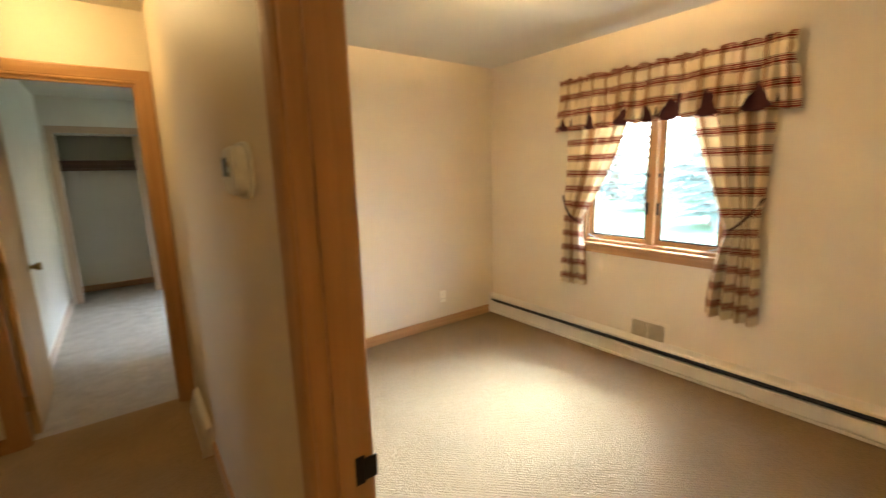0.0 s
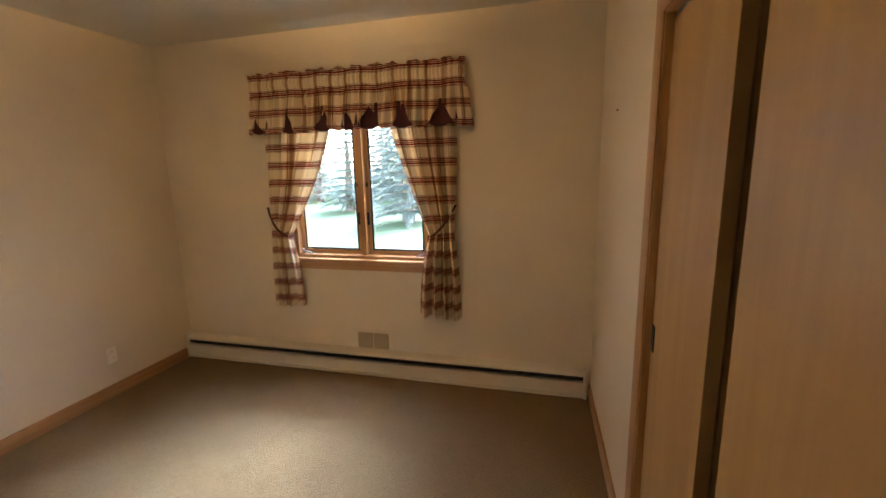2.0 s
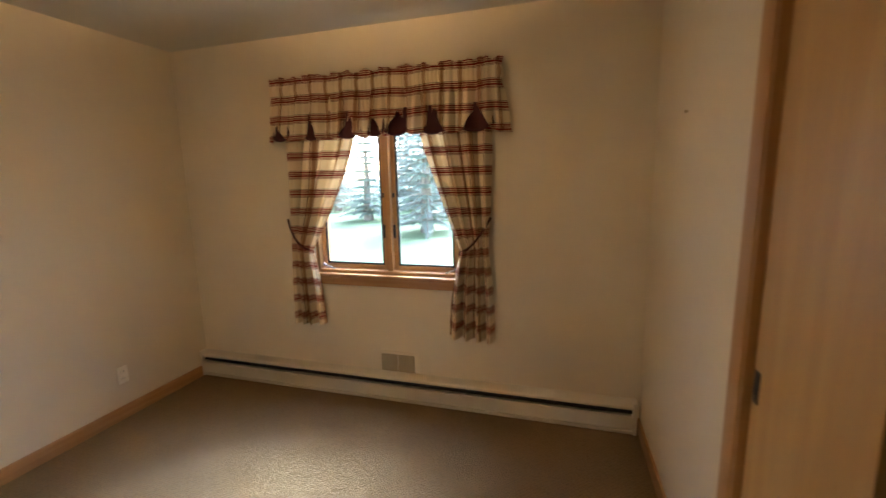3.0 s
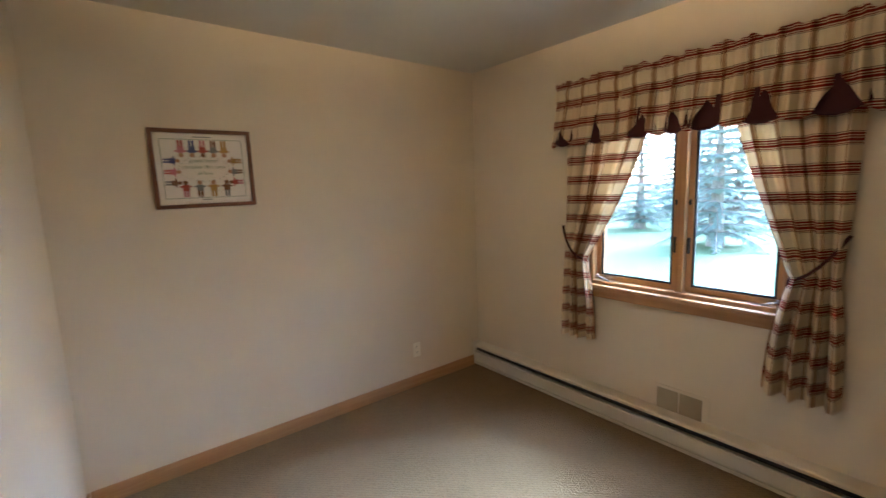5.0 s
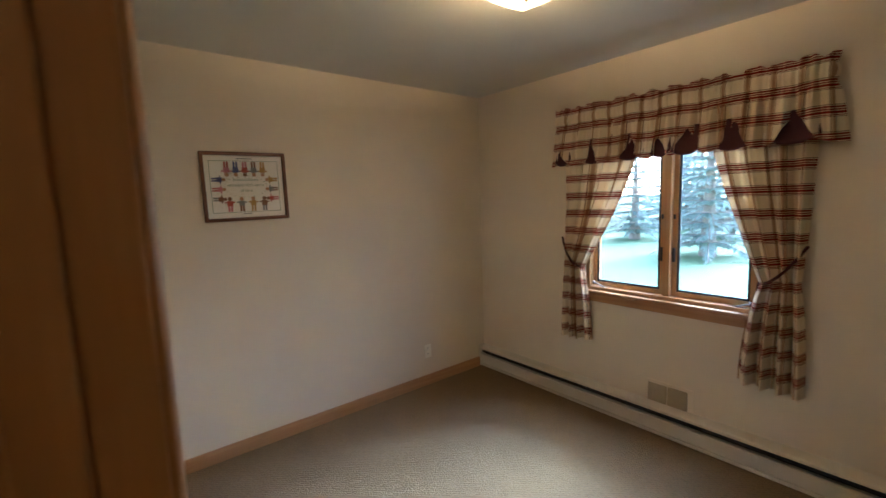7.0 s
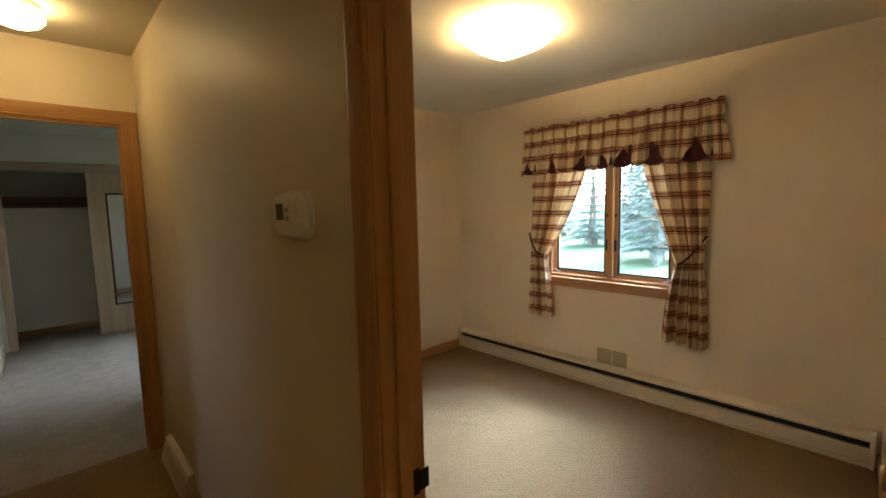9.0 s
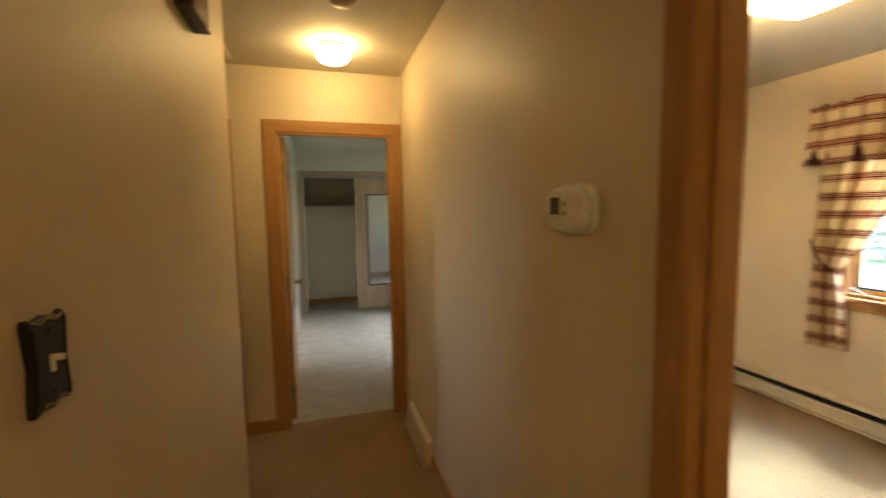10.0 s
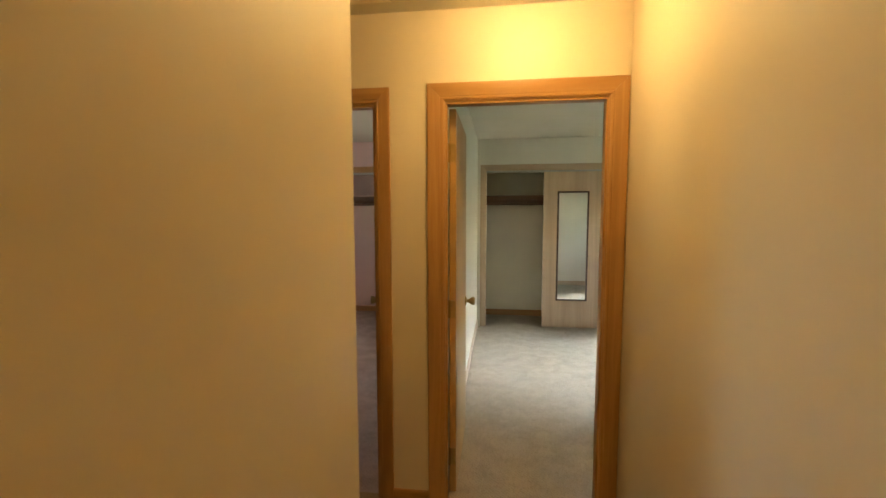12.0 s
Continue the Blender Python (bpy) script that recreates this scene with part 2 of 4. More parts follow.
def leafy(name, dark, lite):
    mat, nodes, links, bsdf = material(name)
    g = nodes.new("ShaderNodeNewGeometry")
    r = ramp(nodes, [(0.0, dark), (1.0, lite)])
    links.new(g.outputs["Random Per Island"], r.inputs["Fac"])
    links.new(r.outputs["Color"], bsdf.inputs["Base Color"])
    bsdf.inputs["Roughness"].default_value = 0.6
    tr = nodes.new("ShaderNodeBsdfTranslucent")
    links.new(r.outputs["Color"], tr.inputs["Color"])
    mix = nodes.new("ShaderNodeMixShader")
    mix.inputs["Fac"].default_value = 0.62
    links.new(bsdf.outputs[0], mix.inputs[1])
    links.new(tr.outputs[0], mix.inputs[2])
    links.new(mix.outputs[0], nodes["Material Output"].inputs["Surface"])
    return mat


WALL = paint("wall_paint_cream", (0.70, 0.60, 0.45), rough=0.5)
WALL_A = paint("wall_paint_pale", (0.72, 0.67, 0.56), rough=0.5)
WALL_B = paint("wall_paint_rose", (0.74, 0.53, 0.48), rough=0.5)
CEIL = paint("ceiling_paint", (0.66, 0.62, 0.52), rough=0.8, grain=120.0, bump=0.12)
OAK_D, OAK_L = (0.35, 0.17, 0.058), (0.47, 0.255, 0.098)
TRIM_Z = wood("oak_trim_upright", OAK_D, OAK_L, "z")
TRIM_X = wood("oak_trim_along_x", OAK_D, OAK_L, "x")
TRIM_Y = wood("oak_trim_along_y", OAK_D, OAK_L, "y")
BIRCH = wood("birch_veneer", (0.43, 0.245, 0.088), (0.53, 0.32, 0.122), "z", rough=0.42, ring=5.0)
PALE_BIRCH = wood("pale_birch_veneer", (0.43, 0.30, 0.195), (0.56, 0.41, 0.28), "z", rough=0.45, ring=5.0)
PALE_X = wood("pale_birch_along_x", (0.43, 0.30, 0.195), (0.56, 0.41, 0.28), "x", rough=0.45, ring=5.0)
FRAME_WOOD = wood("walnut_frame", (0.10, 0.035, 0.014), (0.2, 0.075, 0.03), "x", rough=0.35)
CARPET = carpet("carpet_cream", (0.285, 0.186, 0.090))
CARPET_HALL = carpet("carpet_tan", (0.42, 0.275, 0.135), stain=0.2)
CARPET_A = carpet("carpet_beige", (0.57, 0.49, 0.385), stain=0.22, blotch=7.0)
CARPET_B = carpet("carpet_rose", (0.52, 0.37, 0.29), stain=0.3, blotch=7.0)
ENAMEL = plain("cream_enamel", (0.64, 0.575, 0.47), rough=0.32, vary=0.025, scale=6.0, bump=0.0)
IVORY = plain("ivory_plastic", (0.82, 0.76, 0.62), rough=0.35, bump=0.0)
WHITE = plain("white_plastic", (0.8, 0.79, 0.75), rough=0.35, bump=0.0)
GRILLE = plain("grille_tan", (0.42, 0.34, 0.22), rough=0.5)
DARK = plain("dark_slot", (0.015, 0.013, 0.012), rough=0.7)
BLACK = plain("black_iron", (0.02, 0.017, 0.014), rough=0.45, metal=0.4, bump=0.2, scale=120.0)
BRASS = plain("aged_brass", (0.38, 0.26, 0.11), rough=0.34, metal=1.0)
STEEL = plain("grey_steel", (0.4, 0.38, 0.35), rough=0.35, metal=1.0)
BURGUNDY = plain("burgundy_cloth", (0.055, 0.008, 0.01), rough=0.9, scale=300.0)
PLAID = cloth("plaid_cloth")
LINEN = plain("cross_stitch_linen", (0.92, 0.90, 0.84), rough=0.85, scale=500.0, bump=0.2)
DARK_WOOD = wood("dark_stained_wood", (0.03, 0.014, 0.008), (0.07, 0.03, 0.015), "z", rough=0.4)
SHELF_WOOD = wood("brown_shelf", (0.1, 0.05, 0.025), (0.18, 0.09, 0.045), "x", rough=0.5)
GLASS = pane_glass("window_glass")
LAMP_GLASS = glowing("opal_glass_lit", (1.0, 0.66, 0.30), LAMP_BED)
HALL_GLASS = glowing("opal_glass_hall_lit", (1.0, 0.69, 0.30), LAMP_HALL)
MIRROR, _n, _l, _b = material("mirror_silver")
_b.inputs["Metallic"].default_value, _b.inputs["Roughness"].default_value = 1.0, 0.015
_b.inputs["Base Color"].default_value = (0.88, 0.9, 0.9, 1)
# paler than real needles: the glare outdoors is put into their colour
NEEDLES = leafy("glare_paled_needles", (0.26, 0.34, 0.30), (0.44, 0.52, 0.46))
BARK = plain("spruce_bark", (0.24, 0.20, 0.17), rough=0.9, scale=25.0, vary=0.4, bump=0.6)
GRASS = plain("lawn", (0.09, 0.15, 0.055), rough=0.9, scale=8.0, vary=0.4, bump=0.4)
SIDING = plain("outer_wall", (0.5, 0.46, 0.4), rough=0.7)


# ---------- the plan, in metres ----------
CEIL_Z = 2.455
EAST, NORTH, WEST = 3.20, 3.866, 0.478          # bedroom faces
HALL_E, HALL_W, HALL_N = 0.372, -0.57, 3.881   # hall faces
ROOM_N = 3.99                                  # near face of the two far rooms
DOOR_S, DOOR_N, DOOR_H = 0.622, 1.376, 2.035     # bedroom doorway
CLOS_Y = 7.44                                  # closet fronts of the far rooms


def structure(name, bm, mat, label, category="wall"):
    return tagged(part(name, bm, mat), label, category, kind="structure")


# floors
structure("floor_bedroom", box(0.425, EAST, 0.2, NORTH, -0.1, 0.0), CARPET, "cream looped carpet with short wavy rows", "floor")
structure("floor_hall", box(-2.2, 0.425, -1.6, 3.945, -0.1, 0.0), CARPET_HALL, "tan looped carpet of the hall", "floor")
structure("floor_far_room", box(-0.468, EAST, 3.945, 8.1, -0.1, 0.0), CARPET_A, "worn beige carpet of the far bedroom", "floor")
structure("floor_rose_room", box(-3.2, -0.468, 3.945, 8.1, -0.1, 0.0), CARPET_B, "worn rose-beige carpet of the rose bedroom", "floor")
structure("ceiling", box(-3.4, 3.4, -1.7, 8.3, CEIL_Z, CEIL_Z + 0.15), CEIL, "off-white stippled ceiling", "ceiling")

# outer wall with two window openings
WIN = (1.72, 2.78, 0.88, 2.03)
# unseen opening, added to let daylight into the far and rose rooms
WIN_A = (5.45, 6.05, 1.12, 1.85)


def wall_with_holes(along, a0, a1, t0, t1, holes, z1=CEIL_Z):
    """A wall along x or y from a0 to a1, t0 to t1 thick, with holes (start, end, low, high)."""
    bm = bmesh.new()
    cuts_a = sorted({a0, a1, *(v for h in holes for v in h[:2])})
    cuts_z = sorted({-0.1, z1, *(v for h in holes for v in h[2:])})
    verts = {}

    def vert(i, k, j):
        if (i, k, j) not in verts:
            a, t, z = cuts_a[i], (t0, t1)[k], cuts_z[j]
            verts[i, k, j] = bm.verts.new((a, t, z) if along == "x" else (t, a, z))
        return verts[i, k, j]

    def solid(i, j):
        if not (0 <= i < len(cuts_a) - 1 and 0 <= j < len(cuts_z) - 1):
            return False
        a, z = (cuts_a[i] + cuts_a[i + 1]) / 2, (cuts_z[j] + cuts_z[j + 1]) / 2
        return not any(h[0] < a < h[1] and h[2] < z < h[3] for h in holes)

    def quad(*corners):
        bm.faces.new([vert(*c) for c in corners])

    for i in range(len(cuts_a) - 1):
        for j in range(len(cuts_z) - 1):
            if not solid(i, j):
                continue
            for k in (0, 1):
                quad((i, k, j), (i + 1, k, j), (i + 1, k, j + 1), (i, k, j + 1))
            for side, n in ((i, i - 1), (i + 1, i + 1)):
                if not solid(n, j):
                    quad((side, 0, j), (side, 1, j), (side, 1, j + 1), (side, 0, j + 1))
            for side, n in ((j, j - 1), (j + 1, j + 1)):
                if not solid(i, n):
                    quad((i, 0, side), (i, 1, side), (i + 1, 1, side), (i + 1, 0, side))
    return bm


structure("wall_east", wall_with_holes("y", 0.0, 3.90, EAST, 3.38, [WIN]), WALL, "cream painted wall under and round the window")
structure("wall_east_far", wall_with_holes("y", 3.90, 8.3, EAST, 3.38, [WIN_A]), WALL_A, "pale painted wall of the far bedroom")
structure("wall_north", box(WEST, EAST, NORTH, 3.925, -0.1, CEIL_Z), WALL, "cream painted wall behind the framed picture")
bm = wall_with_holes("y", -1.6, HALL_N, HALL_E, WEST, [(DOOR_S - 0.02, DOOR_N + 0.02, -0.1, DOOR_H + 0.02)])
for v in bm.verts:
    if v.co.y > 3.0:
        v.co.x += 0.027                            # a little out of square
structure("wall_west", bm, WALL, "cream painted wall between bedroom and hall")
END_HOLES = [(-0.46, 0.328, -0.1, DOOR_H + 0.02), (-1.575, -0.765, -0.1, DOOR_H + 0.02)]
structure("wall_hall_end", wall_with_holes("x", -2.2, WEST, HALL_N, 3.935, END_HOLES), WALL, "cream painted end wall of the hall with two doorways")
structure("wall_far_south", wall_with_holes("x", -0.469, EAST, 3.935, ROOM_N, [(-0.46, 0.328, -0.1, DOOR_H + 0.02)]), WALL_A, "pale painted wall of the far bedroom beside its door")
structure("wall_rose_south", wall_with_holes("x", -3.2, -0.50, 3.935, ROOM_N, [END_HOLES[1]]), WALL_B, "rose painted wall beside the doorway")
structure("wall_hall_west", box(-0.68, HALL_W, -1.6, 2.95, -0.1, CEIL_Z, bevel=0.004), WALL, "cream painted hall wall with an outside corner")
structure("wall_hall_recess", box(-2.2, -0.68, 2.83, 2.948, -0.1, CEIL_Z), WALL, "cream painted wall of the hall recess")
structure("wall_hall_recess_end", box(-2.3, -2.2, 2.83, 3.95, -0.1, CEIL_Z), WALL, "cream painted end of the hall recess")
structure("wall_hall_south", box(-0.68, WEST, -1.7, -1.6, -0.1, CEIL_Z), WALL, "cream painted end wall of the hall")
structure("wall_partition", box(-0.56, -0.468, ROOM_N, 8.1, -0.1, CEIL_Z), WALL_A, "pale painted partition of the far bedroom")
structure("wall_partition_rose", box(-0.60, -0.56, ROOM_N, 8.1, -0.1, CEIL_Z), WALL_B, "rose painted partition wall")
structure("wall_rose_west", wall_with_holes("y", 3.9, 8.3, -3.38, -3.2, [WIN_A]), WALL_B, "rose painted outer wall")
structure("wall_far_closet", wall_with_holes("x", -0.468, EAST, CLOS_Y, 7.54, [(-0.37, 1.175, -0.1, 2.07)]), WALL_A, "pale painted wall over the wide closet")
structure("wall_rose_closet", wall_with_holes("x", -3.2, -0.60, CLOS_Y, 7.54, [(-2.9, -1.35, -0.1, 2.07)]), WALL_B, "rose painted wall over the closet")
structure("wall_closet_back", box(-0.468, 3.38, 8.1, 8.2, -0.1, CEIL_Z), WALL_A, "pale painted back wall of the closet")
structure("wall_rose_closet_back", box(-3.38, -0.468, 8.1, 8.2, -0.1, CEIL_Z), WALL_B, "rose painted back wall of the closet")
structure("wall_closet_side", box(1.45, 1.55, 7.54, 8.1, -0.1, CEIL_Z), WALL_A, "pale painted side wall of the closet")

# south wall of the bedroom, a little out of square
SOUTH = pose(3.2, 0.645, 0, 0, 0, 2.0)
bm = wall_with_holes("x", -2.74, 0.2, -0.10, 0.0, [(-2.33, -1.255, -0.1, 1.98)])
structure("wall_south", bm, WALL, "cream painted wall with a sliding closet").matrix_basis = SOUTH
bm = box(-2.74, -0.9, -0.80, -0.70, -0.1, CEIL_Z)
box(-0.98, -0.90, -0.70, -0.10, -0.1, CEIL_Z, bm=bm)
box(-2.74, -2.62, -0.70, -0.10, -0.1, CEIL_Z, bm=bm)
structure("wall_closet_inside", bm, WALL, "cream painted inside of the closet").matrix_basis = SOUTH
structure("floor_closet", box(0.4, 2.6, -0.35, 0.2, -0.1, 0.0), CARPET, "cream carpet inside the closet", "floor")


# ---------- trim ----------
def casing_set(name, label, opening, height, width, thick, depth_face, along, sign, m=None):
    """Flat casing with eased edges round an opening: two legs and a head, with mitred corners."""
    s, e = opening
    t = thing(name, label, "door casing", m, kind="structure")

    # across the width from the inner edge: a bead, a groove and a rising face
    shape = [(0, 0), (0, 0.4), (0.05, 0.58), (0.15, 0.66), (0.19, 0.54), (0.23, 0.70), (0.6, 0.92), (0.88, 1.0), (0.97, 0.94), (1, 0.72), (1, 0)]

    def piece(nm, ends, mat):
        """ends(a) gives the two ends of the line that runs at the distance a from the inner edge."""
        b = bmesh.new()
        rows = []
        for u, h in shape:
            (x0, z0), (x1, z1) = ends(u * (width - r))
            rows.append((b.verts.new((x0, -thick * h, z0)), b.verts.new((x1, -thick * h, z1))))
        for n in range(len(rows)):
            p, q = rows[n], rows[(n + 1) % len(rows)]
            b.faces.new((p[0], p[1], q[1], q[0]))
        b.faces.new([p[0] for p in rows][::-1])
        b.faces.new([p[1] for p in rows])
        if along == "y":
            bmesh.ops.transform(b, verts=b.verts, matrix=Matrix(((0, -sign, 0, 0), (1, 0, 0, 0), (0, 0, 1, 0), (0, 0, 0, 1))))
            bmesh.ops.translate(b, verts=b.verts, vec=(depth_face, 0, 0))
        else:
            if sign > 0:
                bmesh.ops.transform(b, verts=b.verts, matrix=Matrix.Diagonal((1, -1, 1, 1)))
            bmesh.ops.translate(b, verts=b.verts, vec=(0, depth_face, 0))
        part(nm, b, mat, t)

    r, gap = 0.006, 0.0004
    piece("casing_leg", lambda a: ((s - r - a, 0), (s - r - a, height + r + a)), TRIM_Z)
    piece("casing_leg", lambda a: ((e + r + a, 0), (e + r + a, height + r + a)), TRIM_Z)
    piece("casing_head", lambda a: ((s - r - a + gap, height + r + a), (e + r + a - gap, height + r + a)), TRIM_X if along == "x" else TRIM_Y)
    return t


def jamb_set(name, label, opening, height, t0, t1, along, stop):
    """The lining of a doorway with its door stops; stop is where the stop strip runs in the depth."""
    s, e = opening
    t = thing(name, label, "door frame", kind="structure")

    def put(nm, a0, a1, d0, d1, z0, z1, mat):
        b = box(a0, a1, d0, d1, z0, z1, 0.003) if along == "x" else box(d0, d1, a0, a1, z0, z1, 0.003)
        part(nm, b, mat, t)

    head = TRIM_X if along == "x" else TRIM_Y
    put("jamb", s - 0.02, s, t0, t1, 0, height + 0.02, TRIM_Z)
    put("jamb", e, e + 0.02, t0, t1, 0, height + 0.02, TRIM_Z)
    put("head_jamb", s, e, t0, t1, height, height + 0.02, head)
    put("door_stop", s, s + 0.011, stop, stop + 0.034, 0, height - 0.011, TRIM_Z)
    put("door_stop", e - 0.011, e, stop, stop + 0.034, 0, height - 0.011, TRIM_Z)
    put("head_stop", s, e, stop, stop + 0.034, height - 0.011, height, head)
    return t


casing_set("casing_bedroom_hall", "orange-brown oak casing round the bedroom doorway", (DOOR_S, DOOR_N), DOOR_H, 0.062, 0.014, HALL_E, "y", -1)
casing_set("casing_bedroom_inside", "orange-brown oak casing inside the bedroom doorway", (DOOR_S, DOOR_N), DOOR_H, 0.062, 0.014, WEST, "y", 1)
jamb_set("jamb_bedroom", "oak door lining with stop strips", (DOOR_S, DOOR_N), DOOR_H, HALL_E - 0.001, WEST + 0.001, "y", 0.405)
casing_set("casing_far", "orange-brown oak casing of the far doorway", (-0.44, 0.308), DOOR_H, 0.086, 0.014, HALL_N, "x", -1)
jamb_set("jamb_far", "oak door lining with stop strips", (-0.44, 0.308), DOOR_H, HALL_N - 0.001, ROOM_N + 0.001, "x", 3.885)
casing_set("casing_rose", "orange-brown oak casing of the rose room doorway", (-1.555, -0.785), DOOR_H, 0.076, 0.014, HALL_N, "x", -1)
jamb_set("jamb_rose", "oak door lining with stop strips", (-1.555, -0.785), DOOR_H, HALL_N - 0.001, ROOM_N + 0.001, "x", 3.885)
casing_set("casing_far_closet", "pale birch casing round the wide closet", (-0.35, 1.155), 2.05, 0.078, 0.014, CLOS_Y, "x", -1)
casing_set("casing_rose_closet", "oak casing round the rose room closet", (-2.88, -1.37), 2.05, 0.078, 0.014, CLOS_Y, "x", -1)
casing_set("casing_bedroom_closet", "oak casing round the sliding closet", (-2.31, -1.275), 1.955, 0.068, 0.012, 0.0, "x", 1, SOUTH)
for nm in ("casing_far_closet",):
    for ob in bpy.data.objects[nm].children:
        ob.data.materials[0] = PALE_X if "head" in ob.name else PALE_BIRCH


def closet_lining(name, s, e, height, y0, y1, mat_z, mat_x, m=None):
    t = thing(name, "wood lining of a sliding closet opening", "door frame", m, kind="structure")
    part("jamb", box(s - 0.02, s, y0, y1, 0, height + 0.02, 0.002), mat_z, t)
    part("jamb", box(e, e + 0.02, y0, y1, 0, height + 0.02, 0.002), mat_z, t)
    part("head_jamb", box(s, e, y0, y1, height, height + 0.02, 0.002), mat_x, t)
    part("track", box(s, e, y0 + 0.012, y0 + 0.072, height - 0.022, height, 0.001), STEEL, t, "grey steel sliding track")


closet_lining("closet_lining_far", -0.35, 1.155, 2.05, CLOS_Y - 0.001, 7.541, PALE_BIRCH, PALE_X)
closet_lining("closet_lining_rose", -2.88, -1.37, 2.05, CLOS_Y - 0.001, 7.541, TRIM_Z, TRIM_X)
closet_lining("closet_lining_bedroom", -2.31, -1.275, 1.955, -0.101, -0.001, TRIM_Z, TRIM_X, SOUTH)


def baseboard(name, start, length, turn, label="orange-brown oak baseboard", mat=None):
    """A baseboard that runs from start along its own +y; its face looks along its own +x."""
    bm = extrude_profile([(0, 0), (0.013, 0), (0.013, 0.07), (0.009, 0.083), (0, 0.085)], length)
    ob = structure(name, bm, mat or TRIM_Y, label, "baseboard")
    ob.matrix_basis = pose(start[0], start[1], 0, 0, 0, turn)
    return ob


baseboard("baseboard_north", (WEST + 0.042, NORTH), EAST - WEST - 0.106, -90)
baseboard("baseboard_west", (WEST + 0.0008, DOOR_N + 0.064), NORTH - DOOR_N - 0.064, -0.62)
baseboard("baseboard_south", (3.2, 0.645), 1.205, 92)
baseboard("baseboard_hall_east", (HALL_E + 0.0185, 3.10), 3.10 - DOOR_N - 0.062, 179.38)
baseboard("baseboard_hall_west", (HALL_W, -1.6), 4.55, 0)
baseboard("baseboard_hall_end", (-0.709, HALL_N), 0.183, -90)
baseboard("baseboard_far_west", (-0.468, 4.0), 3.44, 0, "pale wood baseboard along the far bedroom wall", PALE_BIRCH)
baseboard("baseboard_far_south", (3.19, ROOM_N), 2.8, 90, "pale wood baseboard", PALE_BIRCH)
baseboard("baseboard_closet_back", (-0.455, 8.1), 1.88, -90, "brown wood baseboard inside the closet", TRIM_Y)
baseboard("baseboard_rose_closet", (-3.1, 8.1), 2.4, -90, "brown wood baseboard inside the closet", TRIM_Y)


# ---------- window ----------
def window_unit(y0, y1, z0, z1):
    """A pair of casements in a wood frame, with mullion, sill, stool, cranks and locks."""
    t = thing("window_1", "double casement window in honey-coloured wood with crank handles", "window", kind="structure")
    x0, x1 = EAST + 0.002, 3.36
    mid = 2.224
    bm = box(x0, x1, y0, y0 + 0.03, z0, z1, 0.003)
    part("window_frame", bm, TRIM_Z, t)
    part("window_frame", box(x0, x1, y1 - 0.03, y1, z0, z1, 0.003), TRIM_Z, t)
    part("window_frame", box(x0, x1, y0 + 0.03, y1 - 0.03, z1 - 0.03, z1, 0.003), TRIM_Y, t)
    part("window_frame", box(x0, x1, y0 + 0.03, y1 - 0.03, z0, z0 + 0.028, 0.003), TRIM_Y, t)
    part("mullion", box(x0 + 0.012, x1, mid - 0.021, mid + 0.021, z0 + 0.028, z1 - 0.03, 0.004), TRIM_Z, t)
    # stool and apron below the frame
    part("window_sill", box(EAST - 0.034, EAST + 0.03, y0 - 0.015, y1 + 0.015, z0 - 0.022, z0 + 0.004, 0.005), TRIM_Y, t)
    part("apron", box(EAST - 0.016, EAST - 0.0005, y0 - 0.01, y1 + 0.01, z0 - 0.078, z0 - 0.022, 0.003), TRIM_Y, t)
    for a, b, hinge in ((y0 + 0.03, mid - 0.021, 0), (mid + 0.021, y1 - 0.03, 1)):
        s = thing("sash", "", "")
        s.parent = t
        sx0, sx1 = EAST + 0.045, EAST + 0.09
        zb, zt, w = z0 + 0.03, z1 - 0.032, 0.031
        part("stile", box(sx0, sx1, a + 0.002, a + w, zb, zt, 0.004), TRIM_Z, s)
        part("stile", box(sx0, sx1, b - w, b - 0.002, zb, zt, 0.004), TRIM_Z, s)
        part("rail", box(sx0, sx1, a + w, b - w, zb, zb + w, 0.004), TRIM_Y, s)
        part("rail", box(sx0, sx1, a + w, b - w, zt - w, zt, 0.004), TRIM_Y, s)
        gask = bmesh.new()
        q = 0.013
        for f in ((a + w, a + w + q, zb + w, zt - w), (b - w - q, b - w, zb + w, zt - w), (a + w + q, b - w - q, zb + w, zb + w + q), (a + w + q, b - w - q, zt - w - q, zt - w)):
            box(sx0 + 0.006, sx0 + 0.014, *f, bm=gask)
        part("gasket", gask, DARK, s, "dark glazing strip")
        pane = part("pane", box(sx0 + 0.018, sx0 + 0.022, a + w, b - w, zb + w, zt - w), GLASS, s, "clear glass pane")
        pane.visible_shadow = False
    # crank operators at the outer lower corners
    for side, yc in ((-1, y0 + 0.115), (1, y1 - 0.14)):
        c = part("crank", box(EAST + 0.004, EAST + 0.040, yc - 0.05, yc + 0.05, z0 + 0.006, z0 + 0.028, 0.006), STEEL, t, "grey metal window crank")
        arm = tube([(EAST + 0.012, yc, z0 + 0.03), (EAST + 0.004, yc + side * 0.03, z0 + 0.044), (EAST, yc + side * 0.07, z0 + 0.058)], 0.005)
        lathe([(0, -0.011), (0.008, -0.009), (0.011, 0), (0.008, 0.009), (0, 0.011)], 12, Matrix.Translation((EAST - 0.002, yc + side * 0.075, z0 + 0.062)), bm=arm)
        part("crank_handle", arm, STEEL, c, smooth=True)
    # locks on the mullion side
    for yc in (mid - 0.036, mid + 0.036):
        lk = box(EAST + 0.030, EAST + 0.046, yc - 0.008, yc + 0.008, 1.13, 1.22, 0.004)
        part("window_lock", lk, BLACK, t, "dark metal sash lock")
